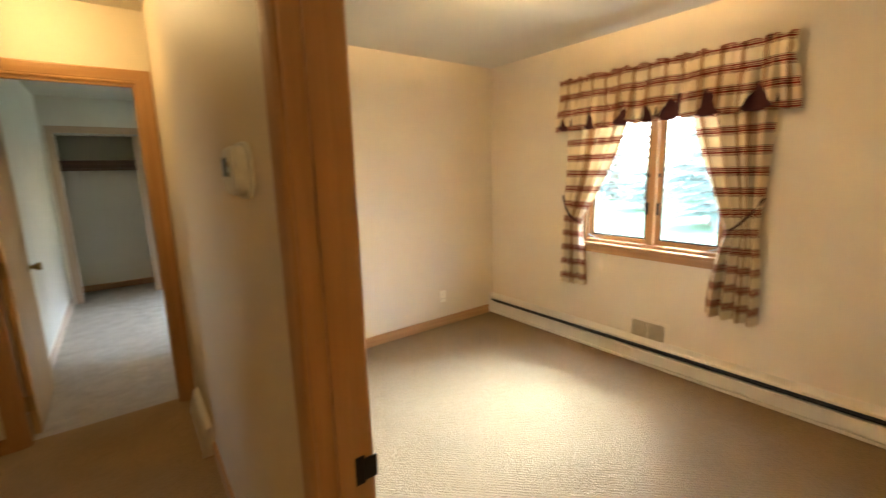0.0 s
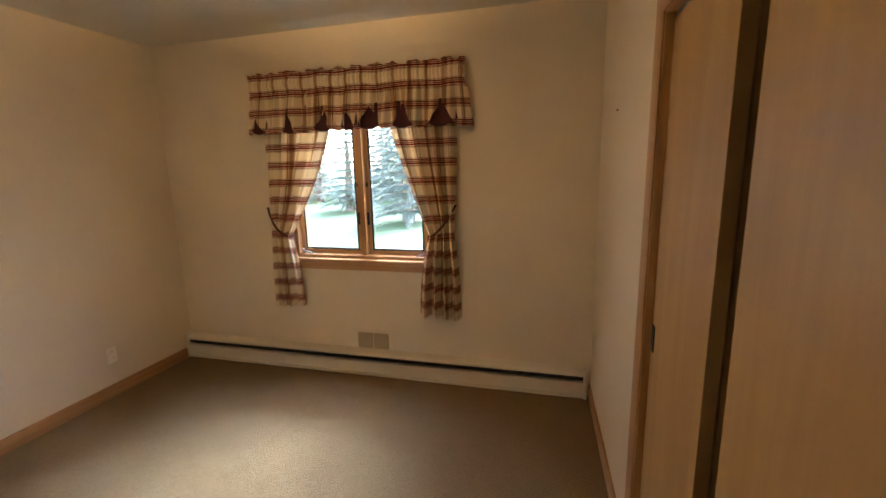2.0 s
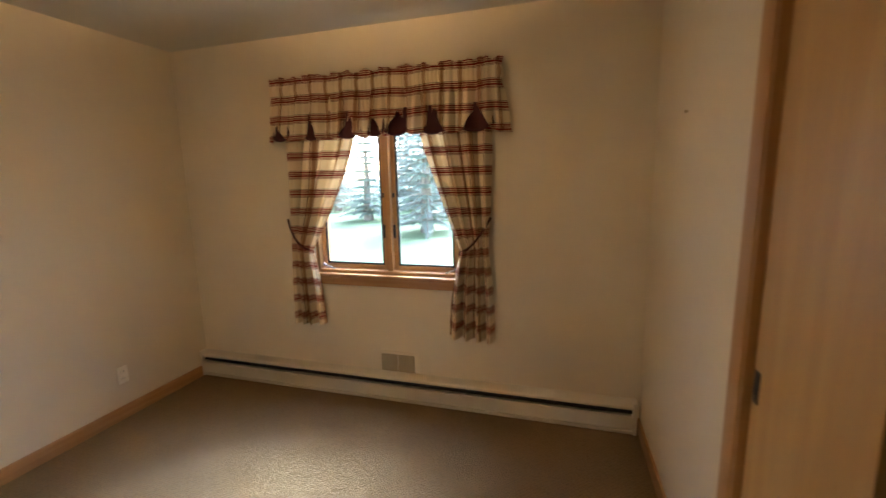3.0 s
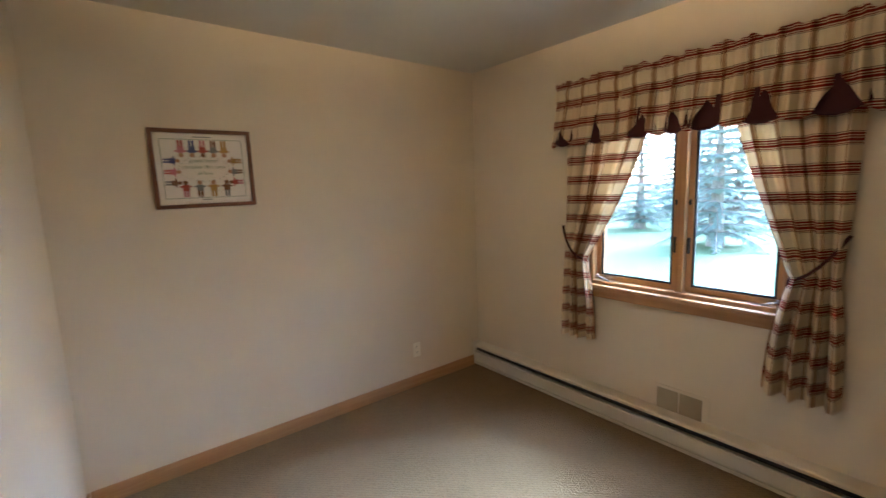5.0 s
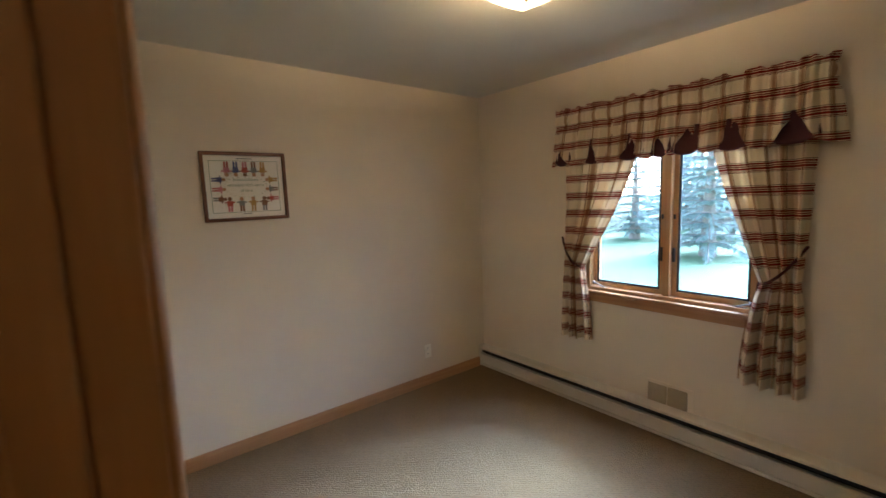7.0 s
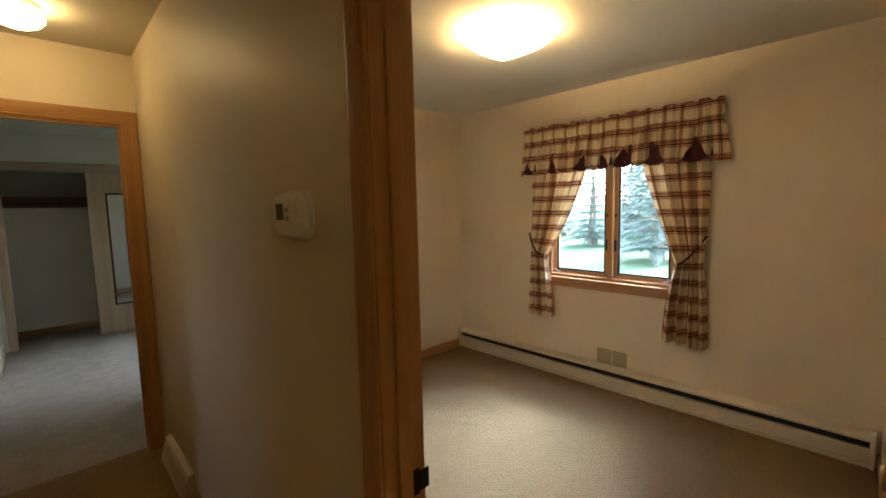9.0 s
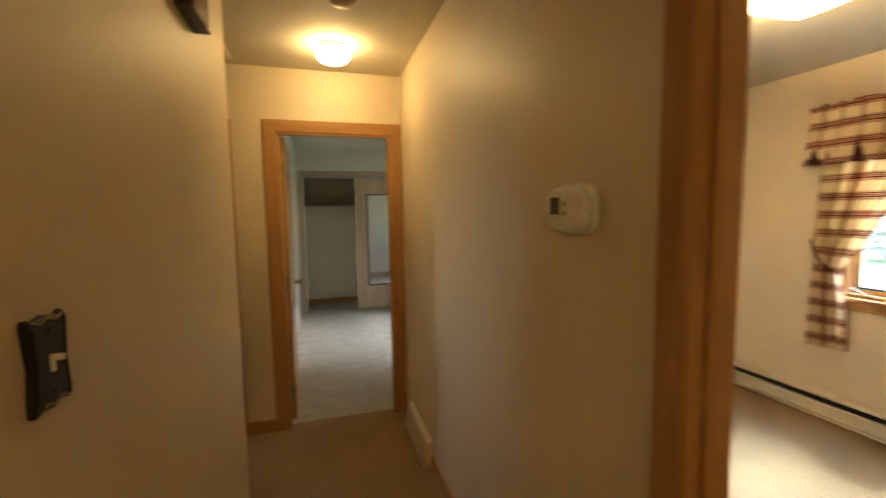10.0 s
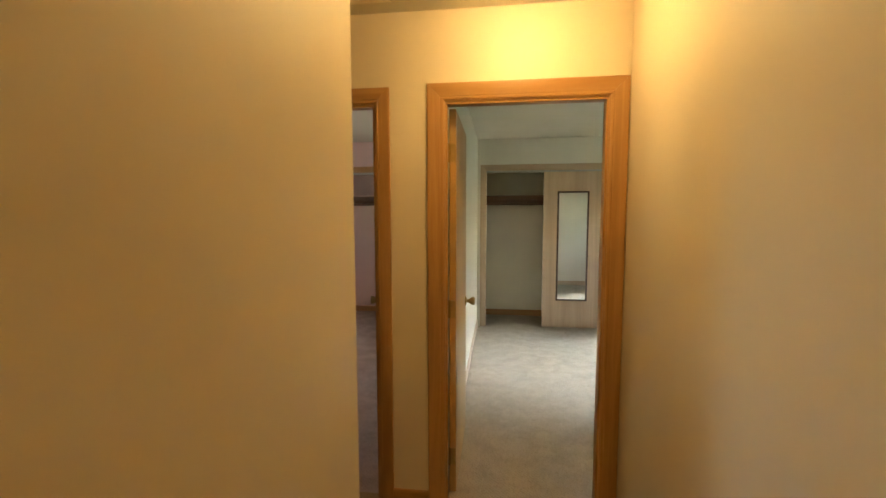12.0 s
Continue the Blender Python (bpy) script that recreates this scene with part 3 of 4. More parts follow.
        part("window_lock", box(EAST + 0.030, EAST + 0.046, yc - 0.006, yc + 0.006, 1.40, 1.43, 0.003), BLACK, t)
    return t


window_unit(*WIN)


# ---------- curtains ----------
def smooth_noise(v):
    return noise.noise(Vector((v, 3.7, 1.3)))


def cloth_grid(rows, cols, place, cloth_w, cloth_h, name, mat, parent, smooth=True, label=""):
    """A sheet of cloth: place(u, v) gives a point, u across, v down; UV in cloth metres."""
    bm = bmesh.new()
    uv = bm.loops.layers.uv.new("cloth")
    grid = [[bm.verts.new(place(c / cols, r / rows)) for c in range(cols + 1)] for r in range(rows + 1)]
    for r in range(rows):
        for c in range(cols):
            f = bm.faces.new((grid[r][c], grid[r][c + 1], grid[r + 1][c + 1], grid[r + 1][c]))
            for loop, (i, j) in zip(f.loops, ((r, c), (r, c + 1), (r + 1, c + 1), (r + 1, c))):
                loop[uv].uv = (j / cols * cloth_w, i / rows * cloth_h)
    ob = part(name, bm, mat, parent, label, smooth)
    return soft_sheet(ob, 0.0016)


def curtain_panel(outer, inner_top, inner_tie, outer_tie, inner_bot, outer_bot, z_tie, z_low, phase, label):
    """A tied-back curtain. Outer and inner are places along the wall, at the top, at the tie and at the hem."""
    t = thing("curtain", label, "curtain", pose(EAST - 0.04, (outer + inner_top) / 2, z_low), group="window curtains")
    inv = t.matrix_basis.inverted()
    z_top = 2.12
    folds = 4

    def edge(z, a_top, a_tie, a_bot, bow):
        if z >= z_tie:
            k = (z_top - z) / (z_top - z_tie)
            return a_top + (a_tie - a_top) * (k ** bow)
        k = (z_tie - z) / (z_tie - z_low)
        return a_tie + (a_bot - a_tie) * (1 - (1 - k) ** 2)

    def place(u, v):
        z = z_top + (z_low - z_top) * v
        o = edge(z, outer, outer_tie, outer_bot, 1.6)
        i = edge(z, inner_top, inner_tie, inner_bot, 1.5)
        if z < z_tie:
            z += 0.02 * u * (z_tie - z)
        gather = math.exp(-((z - z_tie) / 0.16) ** 2)
        amp = 0.034 - 0.014 * gather
        ph = 2 * math.pi * folds * (u ** 0.9) + phase + 0.5 * smooth_noise(v * 3 + phase)
        wave = 1.25 * math.copysign(abs(math.sin(ph)) ** 0.7, math.sin(ph)) + 0.35 * math.sin(2.3 * ph + 1.1 + 2 * v)
        y = o + (i - o) * (u + 0.012 * math.sin(2 * ph))
        x = EAST - 0.056 + amp * wave * (0.45 + 0.55 * v ** 0.5) - 0.012 * gather
        # the cloth sags over the tie on its inner side
        z -= 0.05 * gather * u * (1 - v)
        return inv @ Vector((min(x, EAST - 0.008), y, z))

    cloth_grid(110, 120, place, 1.05, z_top - z_low, "drape", PLAID, t)
    # cord from the wall hook round the gathered cloth
    pts = []
    for k in range(15):
        s = k / 14
        y = outer_tie + (0.02 if outer > inner_top else -0.02) + (inner_tie - outer_tie) * 1.08 * s
        z = z_tie + 0.19 - 0.21 * (1 - (1 - s) ** 1.8)
        x = EAST - 0.012 - 0.085 * math.sin(math.pi * min(1.0, 0.12 + 0.75 * s)) ** 0.7
        pts.append(inv @ Vector((x, y, z)))
    part("tieback", tube(pts, 0.0075), BURGUNDY, t, "burgundy tieback cord", True)
    end = Vector(pts[-1])
    part("tassel", lathe([(0, 0.0), (0.008, -0.004), (0.010, -0.02), (0.006, -0.03), (0.012, -0.07), (0.010, -0.095), (0, -0.096)], 12, Matrix.Translation(end)), BURGUNDY, t, "burgundy tassel", True)
    return t


curtain_panel(2.935, 2.33, 2.755, 2.925, 2.70, 2.955, 1.07, 0.515, 0.4, "plaid cream and burgundy curtain tied back beside the window")
curtain_panel(1.512, 2.03, 1.723, 1.545, 1.805, 1.512, 1.09, 0.495, 2.1, "plaid cream and burgundy curtain tied back, wider at the hem")


def valance():
    y0, y1 = 2.975, 1.470
    t = thing("valance", "gathered plaid valance with scalloped hem and burgundy insets", "valance", pose(EAST - 0.09, 2.22, 1.75))
    inv = t.matrix_basis.inverted()
    godets = [2.905, 2.67, 2.405, 2.224, 2.075, 1.848, 1.595]
    wide = [0.040, 0.046, 0.056, 0.034, 0.062, 0.066, 0.072]
    front, top, rod_t, rod_b = EAST - 0.088, 2.172, 2.136, 2.056
    total = (y0 - y1) + 0.16
    low_at = 1.772

    def along(u):
        """Place on the rod: return, front, return."""
        s = u * total
        if s < 0.08:
            return EAST - 0.008 - s, y0, 1
        if s > total - 0.08:
            return EAST - 0.008 - (total - s), y1, -1
        return front, y0 - (s - 0.08), 0

    def hem(y):
        """Rounded tabs that part in pointed arches at the insets."""
        best = 1e9
        lift = 0.0
        for g, w in zip(godets, wide):
            d = abs(y - g) / w
            if d < 1:
                lift = max(lift, 0.128 * (1 - d ** 1.25) * min(1, 0.3 + w / 0.085))
            best = min(best, abs(y - g) - w)
        tab = min(1.0, max(0.0, best) / 0.05)
        return low_at + lift + 0.022 * (1 - tab) ** 2 + 0.006 * smooth_noise(y * 8)

    def place(u, v):
        x, y, ret = along(u)
        ruffle = 0.014 * smooth_noise(u * 23) + 0.009 * math.sin(u * 83 + 4 * smooth_noise(u * 9))
        low = hem(y)
        z = top + ruffle * max(0.0, 1 - 4 * v) + (low - top) * v
        s = u * total * 2 * math.pi
        fine = math.sin(s / 0.027 + 3.0 * smooth_noise(u * 21)) * (0.7 + 0.6 * smooth_noise(u * 40 + 2))
        mid = math.sin(s / 0.054 + 3.0 * smooth_noise(u * 12 + 9))
        deep = math.sin(s / 0.135 + 2.4 * smooth_noise(u * 6 + 5))
        if z > rod_t:
            k = min(1.0, (z - rod_t) / 0.03)
            d = 0.006 * fine + (0.004 + 0.010 * k) * mid
        elif z > rod_b:
            bulge = math.sin(math.pi * (z - rod_b) / (rod_t - rod_b))
            d = 0.006 * fine + 0.004 * mid + 0.012 * bulge
        else:
            k = (rod_b - z) / (rod_b - low_at)
            j = min(1.0, 5 * k)
            d = 0.006 * fine * max(0.0, 1 - 2.2 * k) + 0.020 * mid * j * (1 - 0.3 * k) + 0.034 * deep * k ** 0.5 + 0.036 * k
        if ret:
            y += d * ret
        else:
            x -= d
            edge_l, edge_r = max(0.0, 1 - (y0 - y) / 0.12), max(0.0, 1 - (y - y1) / 0.12)
            flare = max(0.0, (rod_b - z) / (rod_b - low_at))
            y += 0.026 * flare * (edge_l - edge_r)
        return inv @ Vector((x, y, z))

    ob = cloth_grid(48, 620, place, 2.9, 0.42, "gathered_cloth", PLAID, t)
    layer = ob.data.uv_layers[0].data
    for loop in ob.data.loops:
        co = ob.data.vertices[loop.vertex_index].co
        layer[loop.index].uv[1] = 0.478 - co.z + 0.010 * smooth_noise(co.y * 9) + 0.12 * co.x
    for g, w in zip(godets, wide):
        def inset(u, v, g=g, w=w):
            a = (u - 0.5) * 2
            y = g + a * (w + 0.030) * (0.66 + 0.34 * v)
            z = low_at + 0.17 - (0.166 - 0.034 * a * a + 0.008 * a) * v
            x = front + 0.008 - 0.026 * v + 0.008 * math.sin(5 * a + g) * v
            return inv @ Vector((x, y, z))
        cloth_grid(8, 10, inset, 0.1, 0.1, "inset", BURGUNDY, t, True, "dark burgundy inset")
    rod = box(EAST - 0.080, EAST - 0.076, y1 + 0.005, y0 - 0.005, 2.085, 2.115)
    box(EAST - 0.080, EAST, y1 + 0.005, y1 + 0.009, 2.085, 2.115, bm=rod)
    box(EAST - 0.080, EAST, y0 - 0.009, y0 - 0.005, 2.085, 2.115, bm=rod)
    bmesh.ops.transform(rod, verts=rod.verts, matrix=inv)
    part("curtain_rod", rod, WHITE, t)


valance()


# ---------- bedroom things ----------
def baseboard_heater(y0, y1):
    t = thing("baseboard_heater", "cream enamelled baseboard heater with a black slot along the wall", "heater", pose(EAST, y0, 0))
    n = y1 - y0
    part("back_plate", extrude_profile([(-0.002, 0.02), (-0.002, 0.202), (-0.007, 0.202), (-0.007, 0.02)], n), ENAMEL, t)
    part("top_cover", extrude_profile([(-0.007, 0.200), (-0.054, 0.184), (-0.062, 0.176), (-0.062, 0.160), (-0.059, 0.160), (-0.059, 0.174), (-0.052, 0.181), (-0.007, 0.196)], n), ENAMEL, t)
    part("damper", extrude_profile([(-0.012, 0.11), (-0.012, 0.190), (-0.016, 0.190), (-0.016, 0.11)], n), DARK, t, "black louvre slot")
    part("damper_blade", extrude_profile([(-0.02, 0.162), (-0.05, 0.136), (-0.05, 0.133), (-0.02, 0.158)], n), DARK, t)
    part("front_panel", extrude_profile([(-0.060, 0.119), (-0.064, 0.118), (-0.066, 0.114), (-0.066, 0.040), (-0.063, 0.034), (-0.058, 0.032), (-0.058, 0.036), (-0.061, 0.042), (-0.061, 0.112), (-0.056, 0.117)], n), ENAMEL, t)
    part("lower_lip", extrude_profile([(-0.056, 0.030), (-0.064, 0.027), (-0.066, 0.022), (-0.065, 0.008), (-0.058, 0.006)], n), ENAMEL, t)
    part("fin_tube", extrude_profile([(-0.018, 0.035), (-0.05, 0.035), (-0.05, 0.095), (-0.018, 0.095)], n - 0.1, m=Matrix.Translation((0, 0.05, 0))), DARK, t)
    for a in (0.0, n - 0.016):
        cap = box(-0.070, -0.002, a - 0.004, a + 0.020, 0.004, 0.204, 0.006)
        part("end_cap", cap, ENAMEL, t)
    for k in range(1, 3):
        part("seam_strip", box(-0.0675, -0.061, n * k / 3 - 0.004, n * k / 3 + 0.004, 0.036, 0.118, 0.001), ENAMEL, t)
    part("foot", box(-0.05, -0.004, 0.0, 0.05, 0, 0.02), DARK, t)
    part("foot", box(-0.05, -0.004, n - 0.05, n, 0, 0.02), DARK, t)


baseboard_heater(0.672, NORTH - 0.004)


def wall_register(yc, zc):
    t = thing("wall_register", "tan two-panel return-air grille in a cream wall plate", "vent", pose(EAST, yc, zc))
    part("plate", box(-0.006, 0, -0.155, 0.14, -0.078, 0.082, 0.002), WALL, t)
    for a in (-0.122, 0.004):
        g = thing("grille", "", "")
        g.parent = t
        part("backing", box(-0.0065, -0.006, a, a + 0.118, -0.062, 0.062), DARK, g)
        for k in range(17):
            z = -0.060 + k * 0.0073
            part("slat", box(-0.011, -0.0065, a + 0.001, a + 0.117, z, z + 0.0048), GRILLE, g)


wall_register(2.186, 0.262)


def outlet(name, m, label):
    t = thing(name, label, "outlet", m)
    part("cover_plate", box(-0.035, 0.035, -0.006, 0, -0.057, 0.057, 0.003), IVORY, t)
    for z in (-0.022, 0.022):
        s = part("socket", lathe([(0, 0), (0.0165, 0), (0.0165, 0.003), (0.015, 0.004), (0, 0.004)], 20, Matrix.Translation((0, -0.005, z)) @ Matrix.Rotation(math.pi / 2, 4, "X")), IVORY, t)
        b = box(-0.0075, -0.0055, -0.0096, -0.0085, z - 0.001, z + 0.007)
        box(0.0055, 0.0075, -0.0096, -0.0085, z - 0.001, z + 0.007, bm=b)
        part("slots", b, DARK, s)


outlet("wall_outlet", pose(2.532, NORTH, 0.292), "ivory wall outlet above the oak baseboard")


def light_switch_ivory():
    t = thing("light_switch", "ivory light switch by the bedroom doorway", "switch", pose(WEST, 1.57, 1.35))
    part("cover_plate", box(0, 0.006, -0.035, 0.035, -0.057, 0.057, 0.003), IVORY, t)
    part("toggle", box(0.004, 0.017, -0.004, 0.004, -0.002, 0.007, 0.002), BRASS, t, "yellowed toggle")


light_switch_ivory()


def knob(parent, m):
    """A round brass knob with its rose, sticking out along the local +z."""
    k = part("door_knob", lathe([(0, 0.066), (0.019, 0.066), (0.026, 0.064), (0.028, 0.058), (0.027, 0.050), (0.023, 0.038), (0.015, 0.028), (0.012, 0.022), (0.012, 0.012), (0.014, 0.010)], 28, m), BRASS, parent, "aged brass knob", True)
    part("rose", lathe([(0.014, 0.011), (0.026, 0.009), (0.032, 0.004), (0.033, 0.0)], 28, m), BRASS, k, "", True)
    return k


def door_leaf(name, label, hinge, turn, width, m_wood, hinges_out):
    """A flush door. It runs from its hinge along its own +x; its thickness lies along its own -y."""
    t = thing(name, label, "door", pose(hinge[0], hinge[1], 0.012, 0, 0, turn))
    h = DOOR_H - 0.018
    part("slab", box(0.003, width, -0.035, 0, 0, h, 0.002), m_wood, t)
    out = Matrix.Translation((width - 0.062, 0, 0.905)) @ Matrix.Rotation(-math.pi / 2, 4, "X")
    knob(t, out)
    back = Matrix.Translation((width - 0.062, -0.035, 0.905)) @ Matrix.Rotation(math.pi / 2, 4, "X")
    knob(t, back)
    part("latch_plate", box(width - 0.0005, width + 0.0012, -0.030, -0.005, 0.88, 0.935), BRASS, t)
    for z in (0.20, 1.0, 1.80):
        hg = box(-0.0015, 0.003, -0.034, -0.001, z - 0.045, z + 0.045)
        lathe([(0, -0.047), (0.006, -0.047), (0.006, 0.047), (0, 0.05)], 12, Matrix.Translation((-0.002, hinges_out, z)), bm=hg)
        part("hinge", hg, BRASS, t, "brass butt hinge")
    return t


door_leaf("door_bedroom", "open flush birch veneer door standing against the closet", (0.501, 0.628), -1.6, 0.717, BIRCH, 0.004)


def sliding_panel(name, label, x0, x1, y, height, mat, m=None):
    t = thing(name, label, "sliding door", (m or Matrix.Identity(4)) @ pose(x0, y, 0.012))
    part("panel", box(0, x1 - x0, 0, 0.034, 0, height - 0.012, 0.002), mat, t)
    return t


# closet door of the bedroom, on the track behind the casing
p = sliding_panel("closet_door", "sliding birch veneer closet door with a small pull", -1.735, -1.278, -0.058, 1.935, BIRCH, SOUTH)
part("pull", lathe([(0.012, 0.036), (0.013, 0.0375), (0.009, 0.0375), (0.0, 0.0345)], 20, Matrix.Translation((0.432, 0, 0.905)) @ Matrix.Rotation(-math.pi / 2, 4, "X")), BRASS, p, "small round brass pull", True)
part("pull_plate", box(0.418, 0.446, 0.0335, 0.0375, 0.895, 0.985, 0.001), BLACK, p, "dark bronze pull plate")

sliding_panel("closet_door", "sliding birch veneer closet door standing behind the front one", -1.726, -1.278, -0.0985, 1.935, BIRCH, SOUTH)

# small hook on the south wall
hk = part("wall_hook", lathe([(0, 0.012), (0.005, 0.011), (0.006, 0.006), (0.002, 0.003), (0.002, 0)], 12, Matrix.Rotation(-math.pi / 2, 4, "X")), BRASS, None, "", True)
hk.matrix_basis = SOUTH @ pose(-0.56, 0, 1.765)
tagged(hk, "tiny brass nail stuck in the cream wall", "nail")


def strike_plate():
    bm = box(0.430, 0.463, DOOR_N - 0.0015, DOOR_N + 0.0005, 0.885, 0.945, 0.0005)
    box(0.461, 0.488, DOOR_N - 0.004, DOOR_N, 0.892, 0.938, 0.001, bm=bm)
    part("strike_plate", bm, BLACK, bpy.data.objects["jamb_bedroom"], "dark bronze strike plate")


strike_plate()


# ---------- framed cross-stitch ----------
def framed_picture():
    x0, x1, z0, z1 = 0.945, 1.436, 1.479, 1.894
    w, h = x1 - x0, z1 - z0
    t = thing("framed_picture", "framed cross-stitch sampler with a ring of small coloured figures", "picture", pose((x0 + x1) / 2, NORTH - 0.001, z0, 0, -0.5, 0))
    f = 0.021
    for a, b, c, d in ((-w / 2, w / 2, h - f, h), (-w / 2, w / 2, 0, f)):
        part("frame_rail", box(a, b, -0.022, 0, c, d, 0.005), FRAME_WOOD, t)
    for a, b in ((-w / 2, -w / 2 + f), (w / 2 - f, w / 2)):
        part("frame_stile", box(a, b, -0.0225, 0, 0.001, h - 0.001, 0.005), FRAME_WOOD, t)
    art = part("sampler", box(-w / 2 + f, w / 2 - f, -0.008, -0.002, f, h - f), LINEN, t, "cream stitched linen")
    greens = plain("stitch_green", (0.10, 0.17, 0.09), 0.8)
    tones = [plain("stitch_" + n, c, 0.85) for n, c in (("red", (0.45, 0.08, 0.06)), ("blue", (0.07, 0.09, 0.25)), ("pink", (0.6, 0.22, 0.26)), ("brown", (0.2, 0.09, 0.04)), ("gold", (0.5, 0.3, 0.08)), ("grey", (0.22, 0.24, 0.24)))]
    skin = plain("stitch_tan", (0.5, 0.28, 0.16), 0.85)
    bx, bz0, bz1 = w / 2 - 0.048, 0.052, h - 0.052
    bd = bmesh.new()
    for a, b, c, d in ((-bx, bx, bz0, bz0 + 0.0022), (-bx, bx, bz1 - 0.0022, bz1), (-bx, -bx + 0.0022, bz0, bz1), (bx - 0.0022, bx, bz0, bz1)):
        box(a, b, -0.0088, -0.008, c, d, bm=bd)
    part("border", bd, greens, art)
    # plain bar-like figures all round, feet outward
    rnd = random.Random(4)
    spots = [(-0.1 + 0.067 * k, bz0 + 0.006, 0) for k in range(4)] + [(-0.105 + 0.052 * k, bz1 - 0.006, 180) for k in range(5)]
    spots += [(-bx + 0.008, bz0 + 0.082 + 0.058 * k, -90) for k in range(3)] + [(bx - 0.008, bz0 + 0.082 + 0.058 * k, 90) for k in range(3)]
    for n, (fx, fz, turn) in enumerate(spots):
        a, b = tones[n * 5 % 6], tones[(n * 7 + 2) % 6]
        m = Matrix.Translation((fx, 0, fz)) @ Matrix.Rotation(radians(-turn), 4, "Y")
        s = 1.3 if turn in (0, 180) else 1.1
        legs = box(-0.010 * s, -0.002, -0.0092, -0.008, 0, 0.026 * s)
        box(0.002, 0.010 * s, -0.0092, -0.008, 0, 0.026 * s, bm=legs)
        body = box(-0.012 * s, 0.012 * s, -0.0094, -0.008, 0.026 * s, 0.050 * s)
        box(-0.022 * s, -0.012 * s, -0.0092, -0.008, 0.040 * s, 0.046 * s, bm=body)
        box(0.012 * s, 0.022 * s, -0.0092, -0.008, 0.040 * s, 0.046 * s, bm=body)
        head = lathe([(0, 0), (0.009 * s, 0), (0.009 * s, 0.0013), (0, 0.0014)], 12, Matrix.Translation((0, -0.008, 0.059 * s)) @ Matrix.Rotation(math.pi / 2, 4, "X"))
        for nm, b_, mt in (("stitched_shape", legs, b), ("stitched_shape", body, a), ("stitched_shape", head, skin if n % 3 else tones[3])):
            bmesh.ops.transform(b_, verts=b_.verts, matrix=m)
            part(nm, b_, mt, art)
    for k in range(26):
        ang = 2 * math.pi * k / 26
        cx, cz = math.cos(ang) * (bx - 0.075), h / 2 + math.sin(ang) * (bz1 - bz0) * 0.5 * 0.42
        part("sprig", box(cx - 0.004, cx + 0.004, -0.0086, -0.008, cz - 0.0012, cz + 0.0012), greens, art)
    for (a, b, c) in ((-0.045, 0.045, h - 0.042), (-0.028, 0.02, 0.040)):
        part("caption_bar", box(a, b, -0.0088, -0.008, c, c + 0.005), tones[5], art)
    words = plain("stitch_sage", (0.25, 0.33, 0.24), 0.85)
    for line, zz in (("grandchildren", 0.045), ("complete life's circle", 0.012), ("of love", -0.021)):
        cu = bpy.data.curves.new("lettering", "FONT")
        cu.body, cu.size, cu.align_x, cu.extrude = line, 0.026, "CENTER", 0.0003
        cu.materials.append(words)
        ob = new("lettering", cu)
        ob.parent = art
        ob.matrix_basis = pose(0, -0.0085, h / 2 + zz - 0.010, 90)
    part("glazing", box(-w / 2 + f, w / 2 - f, -0.0118, -0.0104, f, h - f), GLASS, t, "clear picture glass").visible_shadow = False


framed_picture()


# ---------- lamps ----------
def square_ceiling_lamp(x, y):
    """Bent square opal glass held by a centre finial under a pan."""
    t = thing("ceiling_lamp", "lit square bent-glass ceiling lamp with a brass finial", "ceiling lamp", pose(x, y, CEIL_Z))
    part("pan", lathe([(0, 0), (0.13, 0), (0.13, -0.02), (0.10, -0.032), (0, -0.034)], 32), WHITE, t, "", True)
    bm = bmesh.new()
    n, half = 24, 0.178
    grid = []
    for i in range(n + 1):
        row = []
        for j in range(n + 1):
            u, v = 2 * i / n - 1, 2 * j / n - 1
            d = max(abs(u), abs(v)) ** 2.6 * 0.05 + (u * u * v * v) * 0.028
            row.append(bm.verts.new((u * half, v * half, -0.124 + d)))
        grid.append(row)
    for i in range(n):
        for j in range(n):
            bm.faces.new((grid[i][j], grid[i + 1][j], grid[i + 1][j + 1], grid[i][j + 1]))
    soft_sheet(part("glass_shade", bm, LAMP_GLASS, t, "glowing opal glass", True), 0.004)
    part("finial", lathe([(0, -0.138), (0.006, -0.136), (0.008, -0.130), (0.004, -0.124), (0.010, -0.119), (0.010, -0.116)], 16), BRASS, t, "small brass finial", True)
    part("stem", lathe([(0.004, -0.116), (0.004, -0.03)], 10), BRASS, t)


square_ceiling_lamp(1.83, 2.18)
bulb = bpy.data.lights.new("bulb", "POINT")
bulb.energy, bulb.shadow_soft_size, bulb.color = BULB_BED, 0.022, (1.0, 0.66, 0.30)
new("bulb", bulb).matrix_basis = pose(1.83, 2.18, CEIL_Z - 0.062)


def dome_ceiling_lamp(x, y):
    t = thing("hall_lamp", "lit mushroom-shaped opal glass hall ceiling lamp", "ceiling lamp", pose(x, y, CEIL_Z))
    part("collar", lathe([(0, 0), (0.078, 0), (0.080, -0.008), (0.074, -0.026), (0.066, -0.03)], 32), ENAMEL, t, "cream metal collar", True)
    part("glass_shade", lathe([(0.064, -0.026), (0.086, -0.036), (0.094, -0.050), (0.090, -0.070), (0.070, -0.092), (0.042, -0.104), (0, -0.109)], 40), HALL_GLASS, t, "glowing opal glass", True)
    return t


first = dome_ceiling_lamp(-0.08, 3.41)
# second lamp, unseen, added for the light on the door jamb and near walls
copy_thing(first, pose(-0.25, -0.60, CEIL_Z))

